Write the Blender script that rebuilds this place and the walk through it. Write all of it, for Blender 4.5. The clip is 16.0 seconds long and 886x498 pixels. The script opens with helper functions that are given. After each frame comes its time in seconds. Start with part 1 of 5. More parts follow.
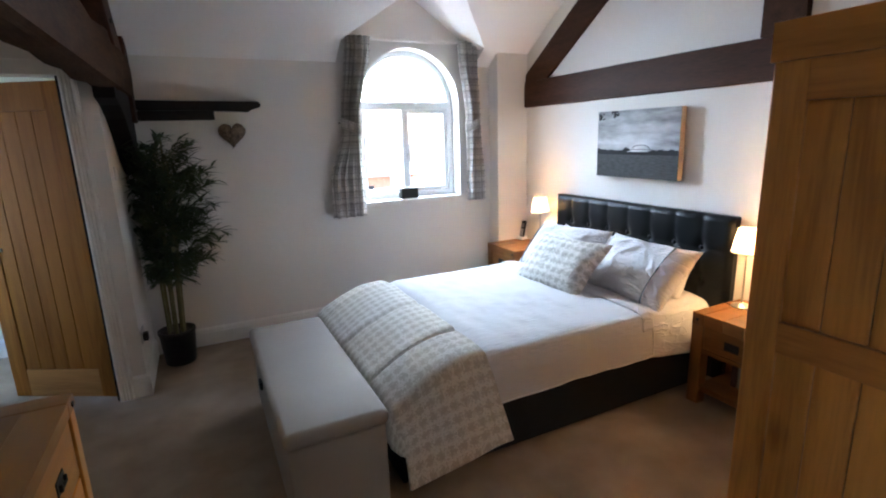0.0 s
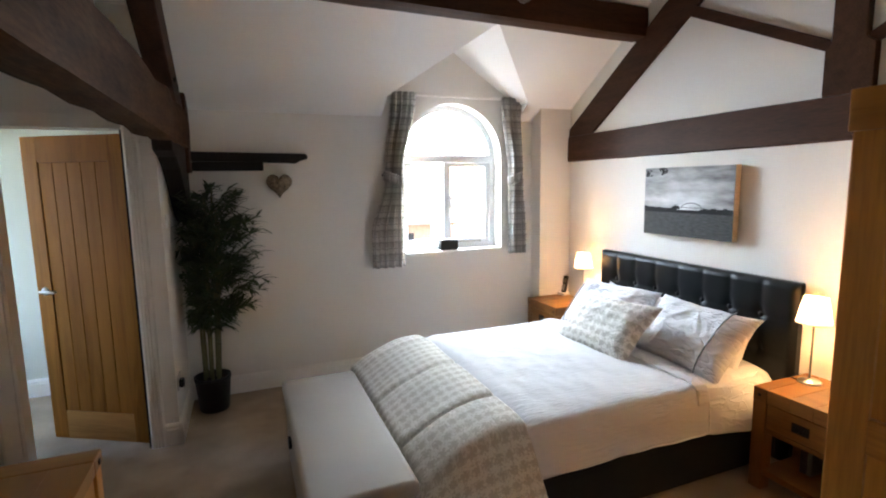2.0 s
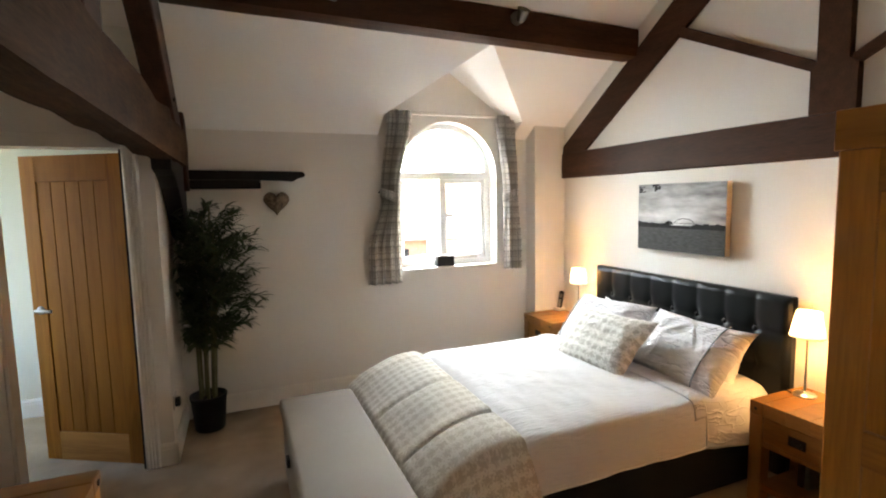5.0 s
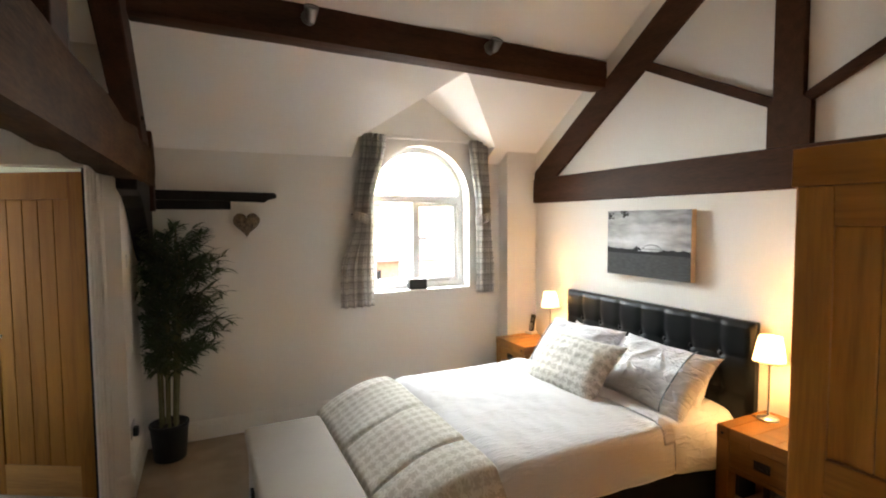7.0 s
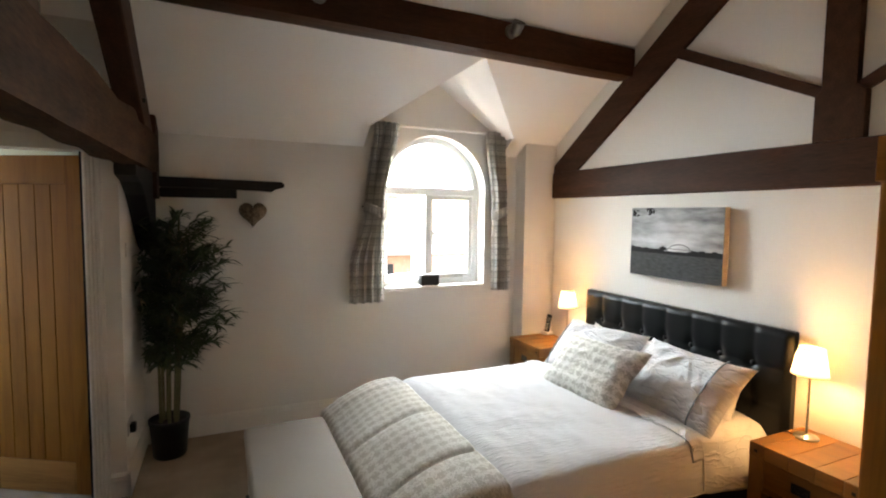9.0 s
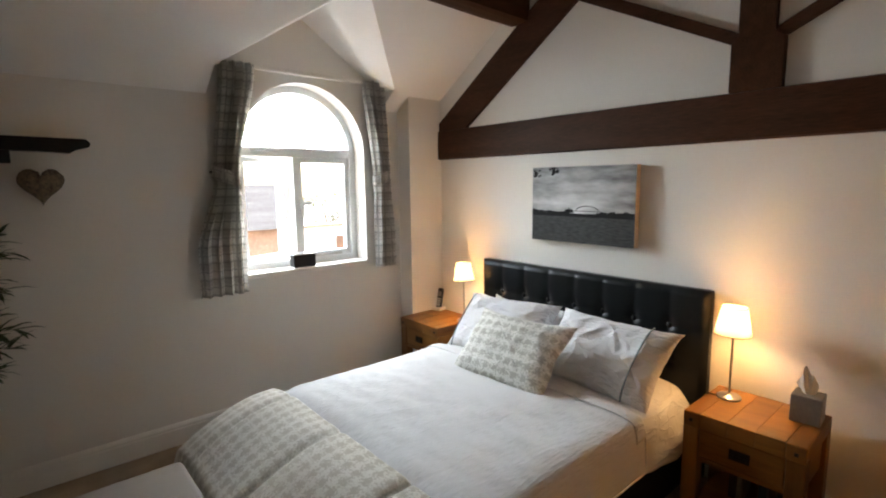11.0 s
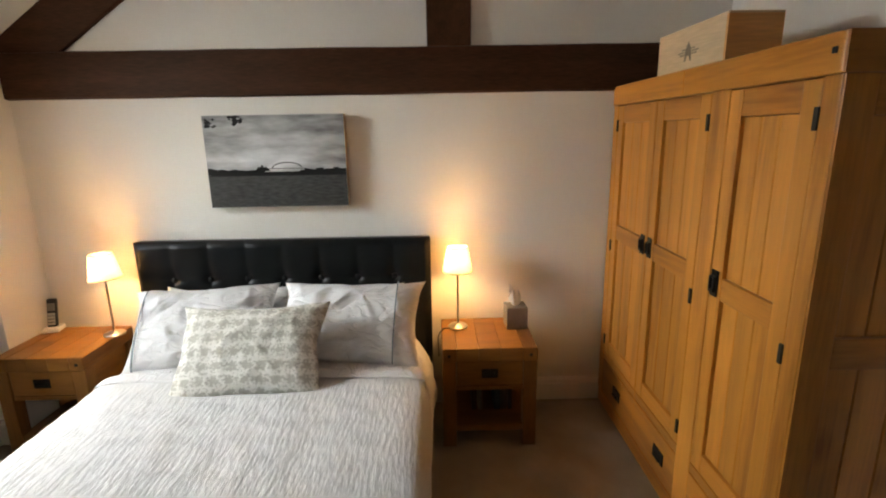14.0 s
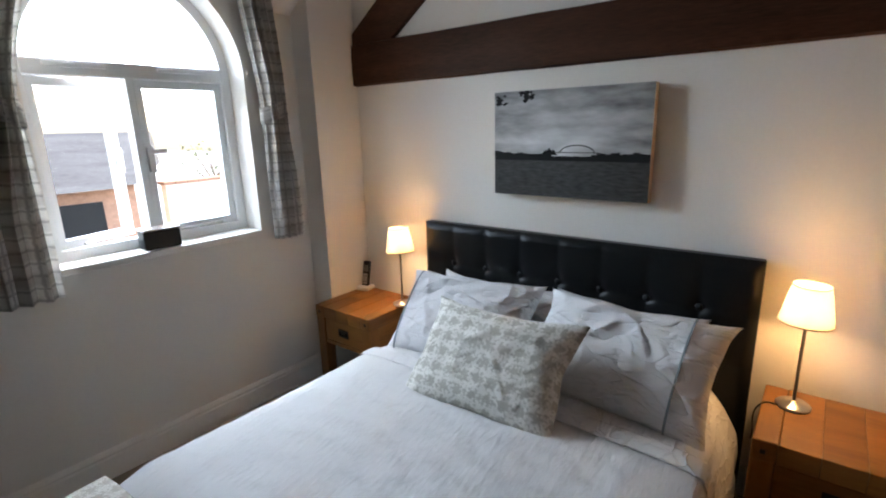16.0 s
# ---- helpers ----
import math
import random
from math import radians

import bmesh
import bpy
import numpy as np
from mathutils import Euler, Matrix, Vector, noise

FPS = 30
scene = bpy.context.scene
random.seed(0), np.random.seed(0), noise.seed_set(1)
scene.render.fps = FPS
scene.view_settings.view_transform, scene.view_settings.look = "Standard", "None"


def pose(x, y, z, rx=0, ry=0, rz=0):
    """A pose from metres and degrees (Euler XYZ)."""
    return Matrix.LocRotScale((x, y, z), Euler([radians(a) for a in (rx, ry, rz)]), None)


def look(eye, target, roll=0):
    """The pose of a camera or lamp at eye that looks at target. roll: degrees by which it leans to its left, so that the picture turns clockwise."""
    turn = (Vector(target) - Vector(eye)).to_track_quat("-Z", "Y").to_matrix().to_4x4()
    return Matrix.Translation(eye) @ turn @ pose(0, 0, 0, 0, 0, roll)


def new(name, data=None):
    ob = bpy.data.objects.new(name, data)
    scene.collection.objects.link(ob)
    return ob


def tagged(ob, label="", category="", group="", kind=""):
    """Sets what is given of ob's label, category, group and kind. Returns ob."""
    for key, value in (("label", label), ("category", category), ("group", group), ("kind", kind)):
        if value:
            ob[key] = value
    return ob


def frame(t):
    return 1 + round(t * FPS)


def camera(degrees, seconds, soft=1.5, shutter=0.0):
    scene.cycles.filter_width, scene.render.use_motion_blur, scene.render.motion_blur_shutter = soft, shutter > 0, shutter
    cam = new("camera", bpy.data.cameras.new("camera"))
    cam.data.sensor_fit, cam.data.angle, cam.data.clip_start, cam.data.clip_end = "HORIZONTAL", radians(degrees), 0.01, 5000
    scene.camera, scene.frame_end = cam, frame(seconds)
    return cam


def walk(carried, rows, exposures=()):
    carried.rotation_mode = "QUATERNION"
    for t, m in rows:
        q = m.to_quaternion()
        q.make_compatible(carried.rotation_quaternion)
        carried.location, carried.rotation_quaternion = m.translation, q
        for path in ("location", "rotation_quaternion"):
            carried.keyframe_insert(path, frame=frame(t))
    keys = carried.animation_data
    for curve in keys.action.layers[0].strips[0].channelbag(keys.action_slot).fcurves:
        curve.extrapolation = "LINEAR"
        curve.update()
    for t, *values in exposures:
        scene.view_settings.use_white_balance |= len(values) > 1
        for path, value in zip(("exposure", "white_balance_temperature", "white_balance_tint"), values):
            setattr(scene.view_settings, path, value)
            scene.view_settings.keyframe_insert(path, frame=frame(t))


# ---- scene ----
cam = camera(83.7, 16.0, 2.0)
PATH = [
    (0, (0.277, 0.209, 1.603), (1.132, 1.961, 1.157), -1.9),
    (0.5, (0.31, 0.27, 1.621), (1.073, 2.076, 1.228), -1.9),
    (1, (0.308, 0.29, 1.631), (1.089, 2.098, 1.281), -1.1),
    (1.5, (0.302, 0.29, 1.641), (1.055, 2.118, 1.339), -1.1),
    (2, (0.302, 0.286, 1.65), (1.035, 2.128, 1.39), -0.9),
    (2.5, (0.291, 0.277, 1.654), (1.014, 2.128, 1.425), -0.5),
    (3, (0.292, 0.274, 1.658), (1.015, 2.128, 1.462), -0.7),
    (5.5, (0.274, 0.27, 1.66), (1.065, 2.096, 1.462), -1.6),
    (6, (0.279, 0.273, 1.665), (1.149, 2.065, 1.49), -1.1),
    (6.5, (0.286, 0.277, 1.676), (1.161, 2.069, 1.526), -0.9),
    (7, (0.274, 0.276, 1.681), (1.138, 2.076, 1.565), -0.4),
    (7.5, (0.278, 0.286, 1.686), (1.086, 2.112, 1.579), 0.0),
    (8, (0.311, 0.306, 1.684), (1.072, 2.152, 1.56), 0.2),
    (10.5, (0.399, 0.892, 1.659), (1.535, 2.524, 1.447), 0.1),
    (11, (0.426, 1.08, 1.651), (1.73, 2.573, 1.385), -0.7),
    (11.5, (0.424, 1.233, 1.634), (1.912, 2.525, 1.289), 0.2),
    (12, (0.378, 1.458, 1.605), (2.096, 2.42, 1.255), -1.0),
    (12.5, (0.369, 1.634, 1.597), (2.188, 2.348, 1.17), 0.2),
    (13, (0.425, 1.788, 1.598), (2.334, 2.196, 1.161), -0.9),
    (13.5, (0.44, 1.906, 1.613), (2.384, 2.038, 1.164), -0.4),
    (14, (0.434, 2.032, 1.638), (2.38, 2.008, 1.178), -1.0),
    (14.5, (0.458, 2.133, 1.637), (2.397, 2.227, 1.159), -0.4),
    (15, (0.532, 2.155, 1.604), (2.427, 2.561, 1.112), -1.9),
    (15.5, (0.765, 2.011, 1.649), (2.474, 2.915, 1.137), -1.8),
    (16, (1.009, 1.925, 1.597), (2.537, 3.122, 1.111), -1.6),
]
EXPOSURE = [(0.0, 4.66, 5750, 10), (3.0, 4.85, 6950, 10), (7.0, 4.82, 7600, 10), (11.0, 4.05, 7100, 10), (12.5, 3.76, 7050, 10), (14.3, 4.15, 7900, 10), (16.0, 3.56, 6350, 10)]
walk(cam, [(t, look(eye, target, roll)) for t, eye, target, roll in PATH], EXPOSURE)

# ---- world, sun, light ----
world = bpy.data.worlds.new("sky")
scene.world = world
world.use_nodes = True
_wn = world.node_tree
_sky = _wn.nodes.new("ShaderNodeTexSky")
_sky.sky_type, _sky.sun_disc = "NISHITA", False
_sky.sun_elevation, _sky.sun_rotation = radians(41), radians(87)
_sky.air_density, _sky.dust_density, _sky.ozone_density = 1.0, 3.0, 1.0
_wn.nodes["Background"].inputs[1].default_value = 0.15
_wn.links.new(_sky.outputs[0], _wn.nodes["Background"].inputs[0])
_sun = bpy.data.lights.new("sun", "SUN")
_sun.energy, _sun.angle, _sun.color = 1.6, radians(6), (1.0, 0.96, 0.9)
sun = new("sun", _sun)
sun.matrix_world = look((9, 0.5, 8), (0, 0, 0))
# the open sky over the roofs, seen through the arched window
_area = bpy.data.lights.new("window_daylight", "AREA")
_area.shape, _area.size, _area.size_y, _area.energy, _area.color = "RECTANGLE", 2.4, 1.3, 16.5, (0.79, 0.905, 1.0)
window_daylight = new("window_daylight", _area)
window_daylight.matrix_world = look((2.1, 6.0, 2.55), (2.0, 1.5, 1.5))
LAMP_W = 1.12

# ---- main sizes ----
XG, YW = 3.24, 4.47          # faces of the gable wall and of the window wall
EAVES, PITCH = 2.225, 0.675   # ceiling height at the window wall and its slope
YR = 1.95                    # ridge
ZR = EAVES + PITCH * (YW - YR)
DX0, DX1, DXM, DZR, DZE = 1.42, 2.74, 2.09, 2.80, 2.36  # dormer
WX0, WX1, SILL = 1.605, 2.57, 1.03                     # window opening
WXM, WR = (WX0 + WX1) / 2, (WX1 - WX0) / 2
SPRING = 2.365 - WR


def slope_z(y):
    return EAVES + PITCH * (YW - y) if y > YR else ZR - PITCH * (YR - y)


def slope_y(z):
    return YW - (z - EAVES) / PITCH


# ---- materials ----
def mat(name, col, rough=0.6, metal=0.0, **kw):
    """A node material: base colour with variation at two scales and bump."""
    m = bpy.data.materials.new(name)
    m.use_nodes = True
    nt = m.node_tree
    b = nt.nodes["Principled BSDF"]
    b.inputs["Roughness"].default_value = rough
    b.inputs["Metallic"].default_value = metal
    b.inputs["Specular IOR Level"].default_value = kw.get("spec", 0.3)
    b.inputs["Base Color"].default_value = (*col, 1)
    if kw.get("vary"):
        tc = nt.nodes.new("ShaderNodeTexCoord")
        mp = nt.nodes.new("ShaderNodeMapping")
        mp.inputs["Scale"].default_value = kw.get("stretch", (1, 1, 1))
        nt.links.new(tc.outputs["Object"], mp.inputs[0])
        big = nt.nodes.new("ShaderNodeTexNoise")
        big.inputs["Scale"].default_value = kw.get("big", 3.0)
        big.inputs["Detail"].default_value = 4
        fine = nt.nodes.new("ShaderNodeTexNoise")
        fine.inputs["Scale"].default_value = kw.get("fine", 120.0)
        fine.inputs["Detail"].default_value = 5
        for n in (big, fine):
            nt.links.new(mp.outputs[0], n.inputs["Vector"])
        add = nt.nodes.new("ShaderNodeMath")
        add.operation = "MULTIPLY_ADD"
        add.inputs[1].default_value = kw.get("mix", 0.5)
        nt.links.new(fine.outputs[0], add.inputs[0])
        half = nt.nodes.new("ShaderNodeMath")
        half.operation = "MULTIPLY"
        half.inputs[1].default_value = 1 - kw.get("mix", 0.5)
        nt.links.new(big.outputs[0], half.inputs[0])
        nt.links.new(half.outputs[0], add.inputs[2])
        ramp = nt.nodes.new("ShaderNodeValToRGB")
        v = kw["vary"]
        dark = kw.get("dark", tuple(c * (1 - v) for c in col))
        light = kw.get("light", tuple(min(1, c * (1 + v)) for c in col))
        ramp.color_ramp.elements[0].position, ramp.color_ramp.elements[1].position = 0.32, 0.68
        ramp.color_ramp.elements[0].color, ramp.color_ramp.elements[1].color = (*dark, 1), (*light, 1)
        nt.links.new(add.outputs[0], ramp.inputs[0])
        out = ramp.outputs[0]
        if kw.get("rand"):
            info = nt.nodes.new("ShaderNodeObjectInfo")
            rng = nt.nodes.new("ShaderNodeMapRange")
            rng.inputs[3].default_value, rng.inputs[4].default_value = 1 - kw["rand"], 1 + kw["rand"] * 0.6
            nt.links.new(info.outputs["Random"], rng.inputs[0])
            hsv = nt.nodes.new("ShaderNodeHueSaturation")
            nt.links.new(rng.outputs[0], hsv.inputs["Value"])
            nt.links.new(out, hsv.inputs["Color"])
            out = hsv.outputs[0]
            # each piece gets its own stretch of grain
            shift = nt.nodes.new("ShaderNodeVectorMath")
            shift.operation = "SCALE"
            shift.inputs[0].default_value = (7.0, 5.0, 9.0)
            nt.links.new(info.outputs["Random"], shift.inputs["Scale"])
            nt.links.new(shift.outputs[0], mp.inputs["Location"])
        nt.links.new(out, b.inputs["Base Color"])
        bump = nt.nodes.new("ShaderNodeBump")
        bump.inputs["Strength"].default_value = kw.get("bump", 0.2)
        bump.inputs["Distance"].default_value = kw.get("depth", 0.002)
        nt.links.new(add.outputs[0], bump.inputs["Height"])
        nt.links.new(bump.outputs[0], b.inputs["Normal"])
    return m


M_WALL = mat("wall_paint", (0.81, 0.78, 0.73), 0.75, vary=0.025, big=1.2, fine=90, bump=0.12, depth=0.001)
M_CEIL = mat("ceiling_paint", (0.91, 0.895, 0.87), 0.8, vary=0.02, big=1.5, fine=70, bump=0.12, depth=0.001)
M_TRIM = mat("white_gloss_paint", (0.84, 0.81, 0.755), 0.35, vary=0.03, big=4, fine=60, bump=0.05)
M_HALL = mat("hall_paint", (0.78, 0.77, 0.67), 0.7, vary=0.02, big=1.5, fine=80, bump=0.1)
M_CARPET = mat("carpet", (0.37, 0.285, 0.205), 0.95, vary=0.32, big=4, fine=230, mix=0.5, bump=0.7, depth=0.006)
M_BEAM = mat("dark_oak_beam", (0.052, 0.020, 0.010), 0.6, spec=0.15, vary=0.45, big=2.5, fine=26, stretch=(6, 0.7, 6), bump=0.35, depth=0.004)
M_BEAMX = mat("dark_oak_beam_long", (0.056, 0.022, 0.010), 0.6, spec=0.15, vary=0.45, big=2.5, fine=26, stretch=(0.7, 6, 6), bump=0.35, depth=0.004)
M_BEAMW = mat("weathered_beam", (0.064, 0.034, 0.020), 0.8, spec=0.06, vary=0.5, big=3, fine=22, stretch=(5, 0.8, 5), bump=0.6, depth=0.006)
# black stain on the timbers; on the east door lining, painted shade
M_BLACKW = mat("black_wood_and_lining_shade", (0.014, 0.010, 0.009), 0.6, vary=0.4, big=4, fine=40, bump=0.4)


def oak(name, col, rough, stretch, knots=0.0, spec=0.35):
    """Sawn oak: broad tone, growth bands, pores and a few knots, shifted and toned from piece to piece."""
    m = bpy.data.materials.new(name)
    m.use_nodes = True
    nt = m.node_tree
    b = nt.nodes["Principled BSDF"]
    b.inputs["Specular IOR Level"].default_value = spec

    def math_node(op, x, y):
        n = nt.nodes.new("ShaderNodeMath")
        n.operation = op
        for k, v in enumerate((x, y)):
            if isinstance(v, (int, float)):
                n.inputs[k].default_value = v
            elif v is not None:
                nt.links.new(v, n.inputs[k])
        return n.outputs[0]

    def noise_node(vec, scale, detail, twist=0.0):
        n = nt.nodes.new("ShaderNodeTexNoise")
        n.inputs["Scale"].default_value, n.inputs["Detail"].default_value = scale, detail
        n.inputs["Distortion"].default_value = twist
        nt.links.new(vec, n.inputs["Vector"])
        return n.outputs[0]
    tc = nt.nodes.new("ShaderNodeTexCoord")
    info = nt.nodes.new("ShaderNodeObjectInfo")
    shift = nt.nodes.new("ShaderNodeVectorMath")
    shift.operation = "SCALE"
    shift.inputs[0].default_value = (7.0, 5.0, 9.0)
    nt.links.new(info.outputs["Random"], shift.inputs["Scale"])
    mp = nt.nodes.new("ShaderNodeMapping")
    mp.inputs["Scale"].default_value = stretch
    nt.links.new(tc.outputs["Object"], mp.inputs[0])
    nt.links.new(shift.outputs[0], mp.inputs["Location"])
    broad = noise_node(mp.outputs[0], 0.9, 3, 0.6)
    bands = math_node("SINE", math_node("MULTIPLY", noise_node(mp.outputs[0], 0.7, 2, 1.1), 52.0), None)
    pores = noise_node(mp.outputs[0], 14.0, 5)
    val = math_node("ADD", math_node("MULTIPLY", broad, 0.75), math_node("MULTIPLY", bands, 0.026))
    val = math_node("ADD", val, math_node("MULTIPLY", pores, 0.25))
    if knots:
        flat = nt.nodes.new("ShaderNodeMapping")
        flat.inputs["Scale"].default_value = tuple(1.0 if k > 1 else 0.55 for k in stretch)
        nt.links.new(tc.outputs["Object"], flat.inputs[0])
        nt.links.new(shift.outputs[0], flat.inputs["Location"])
        vor = nt.nodes.new("ShaderNodeTexVoronoi")
        vor.inputs["Scale"].default_value = 3.1
        nt.links.new(flat.outputs[0], vor.inputs["Vector"])
        spot = nt.nodes.new("ShaderNodeMapRange")
        spot.inputs[1].default_value, spot.inputs[2].default_value = 0.13, 0.03
        nt.links.new(vor.outputs["Distance"], spot.inputs[0])
        val = math_node("SUBTRACT", val, math_node("MULTIPLY", spot.outputs[0], knots))
    ramp = nt.nodes.new("ShaderNodeValToRGB")
    e = ramp.color_ramp.elements
    e[0].position, e[1].position = 0.30, 0.68
    e[0].color = (col[0] * 0.56, col[1] * 0.48, col[2] * 0.42, 1)
    e[1].color = (min(1, col[0] * 1.22), col[1] * 1.24, col[2] * 1.30, 1)
    mid = e.new(0.50)
    mid.color = (*col, 1)
    nt.links.new(val, ramp.inputs[0])
    tone = nt.nodes.new("ShaderNodeMapRange")
    tone.inputs[3].default_value, tone.inputs[4].default_value = 0.86, 1.10
    nt.links.new(info.outputs["Random"], tone.inputs[0])
    hsv = nt.nodes.new("ShaderNodeHueSaturation")
    nt.links.new(tone.outputs[0], hsv.inputs["Value"])
    nt.links.new(ramp.outputs[0], hsv.inputs["Color"])
    nt.links.new(hsv.outputs[0], b.inputs["Base Color"])
    nt.links.new(math_node("ADD", math_node("MULTIPLY", pores, 0.22), rough - 0.11), b.inputs["Roughness"])
    bump = nt.nodes.new("ShaderNodeBump")
    bump.inputs["Strength"].default_value, bump.inputs["Distance"].default_value = 0.15, 0.001
    nt.links.new(val, bump.inputs["Height"])
    nt.links.new(bump.outputs[0], b.inputs["Normal"])
    return m


M_OAKZ = oak("oak_upright_grain", (0.56, 0.226, 0.043), 0.34, (7, 7, 0.55), 0.16)
M_OAKX = oak("oak_long_grain", (0.51, 0.198, 0.037), 0.34, (0.55, 7, 7), 0.10)
M_OAKY = oak("oak_cross_grain", (0.46, 0.182, 0.037), 0.34, (7, 0.55, 7), 0.10)
M_OAKD = oak("golden_oak_door", (0.31, 0.120, 0.018), 0.5, (7, 7, 0.45), 0.0, 0.12)
M_OAKP = oak("pale_oak_rail", (0.40, 0.185, 0.050), 0.5, (0.55, 7, 7), 0.0, 0.2)
M_NSX = oak("rustic_oak_long", (0.235, 0.098, 0.022), 0.40, (0.8, 6, 6), 0.14)
M_NSY = oak("rustic_oak_cross", (0.25, 0.105, 0.023), 0.38, (6, 0.8, 6), 0.14)
M_NSZ = oak("rustic_oak_upright", (0.20, 0.084, 0.020), 0.42, (6, 6, 0.8), 0.10)
M_PALE = mat("pale_pine", (0.68, 0.50, 0.32), 0.6, stretch=(0.6, 8, 8), vary=0.15, big=2.2, fine=18, bump=0.1)
M_BLACK = mat("black_leather", (0.005, 0.006, 0.007), 0.34, spec=0.24, vary=0.3, big=6, fine=180, bump=0.25, depth=0.001)
M_BASE = mat("black_bed_base", (0.012, 0.012, 0.014), 0.8, vary=0.3, big=6, fine=200, bump=0.3)
M_SHEET = mat("white_cotton", (0.80, 0.80, 0.80), 0.85, vary=0.02, big=6, fine=220, bump=0.15, depth=0.001)
M_BENCH = mat("grey_upholstery", (0.39, 0.35, 0.30), 0.8, vary=0.05, big=4, fine=300, bump=0.2, depth=0.001)
M_STEEL = mat("brushed_steel", (0.55, 0.53, 0.50), 0.28, 1.0, vary=0.06, big=8, fine=90, bump=0.03)
M_CHROME = mat("dull_chrome", (0.22, 0.21, 0.20), 0.3, 1.0, vary=0.1, big=8, fine=90, bump=0.03)
M_IRON = mat("dark_iron", (0.035, 0.032, 0.03), 0.45, 0.8, vary=0.3, big=12, fine=90, bump=0.2)
M_BLKPL = mat("black_plastic", (0.012, 0.012, 0.013), 0.4)
M_WHTPL = mat("white_plastic", (0.78, 0.77, 0.74), 0.4)
M_POT = mat("black_pot", (0.012, 0.012, 0.013), 0.45, vary=0.2, big=8, fine=60, bump=0.1)


# ---- mesh helpers ----
def finish(name, bm, material, parent=None, label="", smooth=False):
    bmesh.ops.recalc_face_normals(bm, faces=bm.faces[:])
    me = bpy.data.meshes.new(name)
    bm.to_mesh(me)
    bm.free()
    if material:
        me.materials.append(material)
    if smooth:
        for p in me.polygons:
            p.use_smooth = True
    ob = new(name, me)
    ob.parent = parent
    if label:
        ob["label"] = label
    return ob


def part(name, bm, material, parent, label="", smooth=False):
    return finish(name, bm, material, parent, label, smooth)


def thing(name, label, category, m=None, group=""):
    ob = new(name)
    ob.empty_display_size = 0.1
    if m is not None:
        ob.matrix_world = m
    return tagged(ob, label, category, group)


def box(x0, x1, y0, y1, z0, z1, bevel=0.0, seg=2, bm=None):
    """A box between two corners, its edges rounded by bevel."""
    own = bmesh.new()
    bmesh.ops.create_cube(own, size=1)
    for v in own.verts:
        v.co = (x0 + (v.co.x + 0.5) * (x1 - x0), y0 + (v.co.y + 0.5) * (y1 - y0), z0 + (v.co.z + 0.5) * (z1 - z0))
    if bevel:
        bmesh.ops.bevel(own, geom=own.edges[:], offset=bevel, segments=seg, profile=0.5, affect="EDGES")
    if bm is None:
        return own
    join(bm, own)
    return bm


def join(bm, other):
    me = bpy.data.meshes.new("tmp")
    other.to_mesh(me)
    other.free()
    bm.from_mesh(me)
    bpy.data.meshes.remove(me)
    return bm


def prism(points, axis, a, b, bevel=0.0):
    """A polygon (pairs in the two other axes, in order) pushed along axis from a to b."""
    bm = bmesh.new()

    def at(p, c):
        return {"x": (c, p[0], p[1]), "y": (p[0], c, p[1]), "z": (p[0], p[1], c)}[axis]
    lo = [bm.verts.new(at(p, a)) for p in points]
    hi = [bm.verts.new(at(p, b)) for p in points]
    n = len(points)
    bm.faces.new(lo)
    bm.faces.new(hi[::-1])
    for i in range(n):
        bm.faces.new((lo[i], hi[i], hi[(i + 1) % n], lo[(i + 1) % n]))
    bmesh.ops.recalc_face_normals(bm, faces=bm.faces[:])
    if bevel:
        bmesh.ops.bevel(bm, geom=bm.edges[:], offset=bevel, segments=2, profile=0.5, affect="EDGES")
    return bm


def lathe(profile, n=28, bm=None, centre=(0, 0)):
    """Radius and height pairs turned round the upright axis."""
    bm = bm or bmesh.new()
    rings = []
    for r, z in profile:
        if r < 1e-5:
            rings.append([bm.verts.new((centre[0], centre[1], z))])
        else:
            rings.append([bm.verts.new((centre[0] + r * math.cos(2 * math.pi * i / n), centre[1] + r * math.sin(2 * math.pi * i / n), z)) for i in range(n)])
    for a, b in zip(rings, rings[1:]):
        for i in range(n):
            j = (i + 1) % n
            if len(a) == 1 and len(b) > 1:
                bm.faces.new((a[0], b[i], b[j]))
            elif len(b) == 1 and len(a) > 1:
                bm.faces.new((a[i], b[0], a[j]))
            elif len(a) > 1:
                bm.faces.new((a[i], b[i], b[j], a[j]))
    return bm


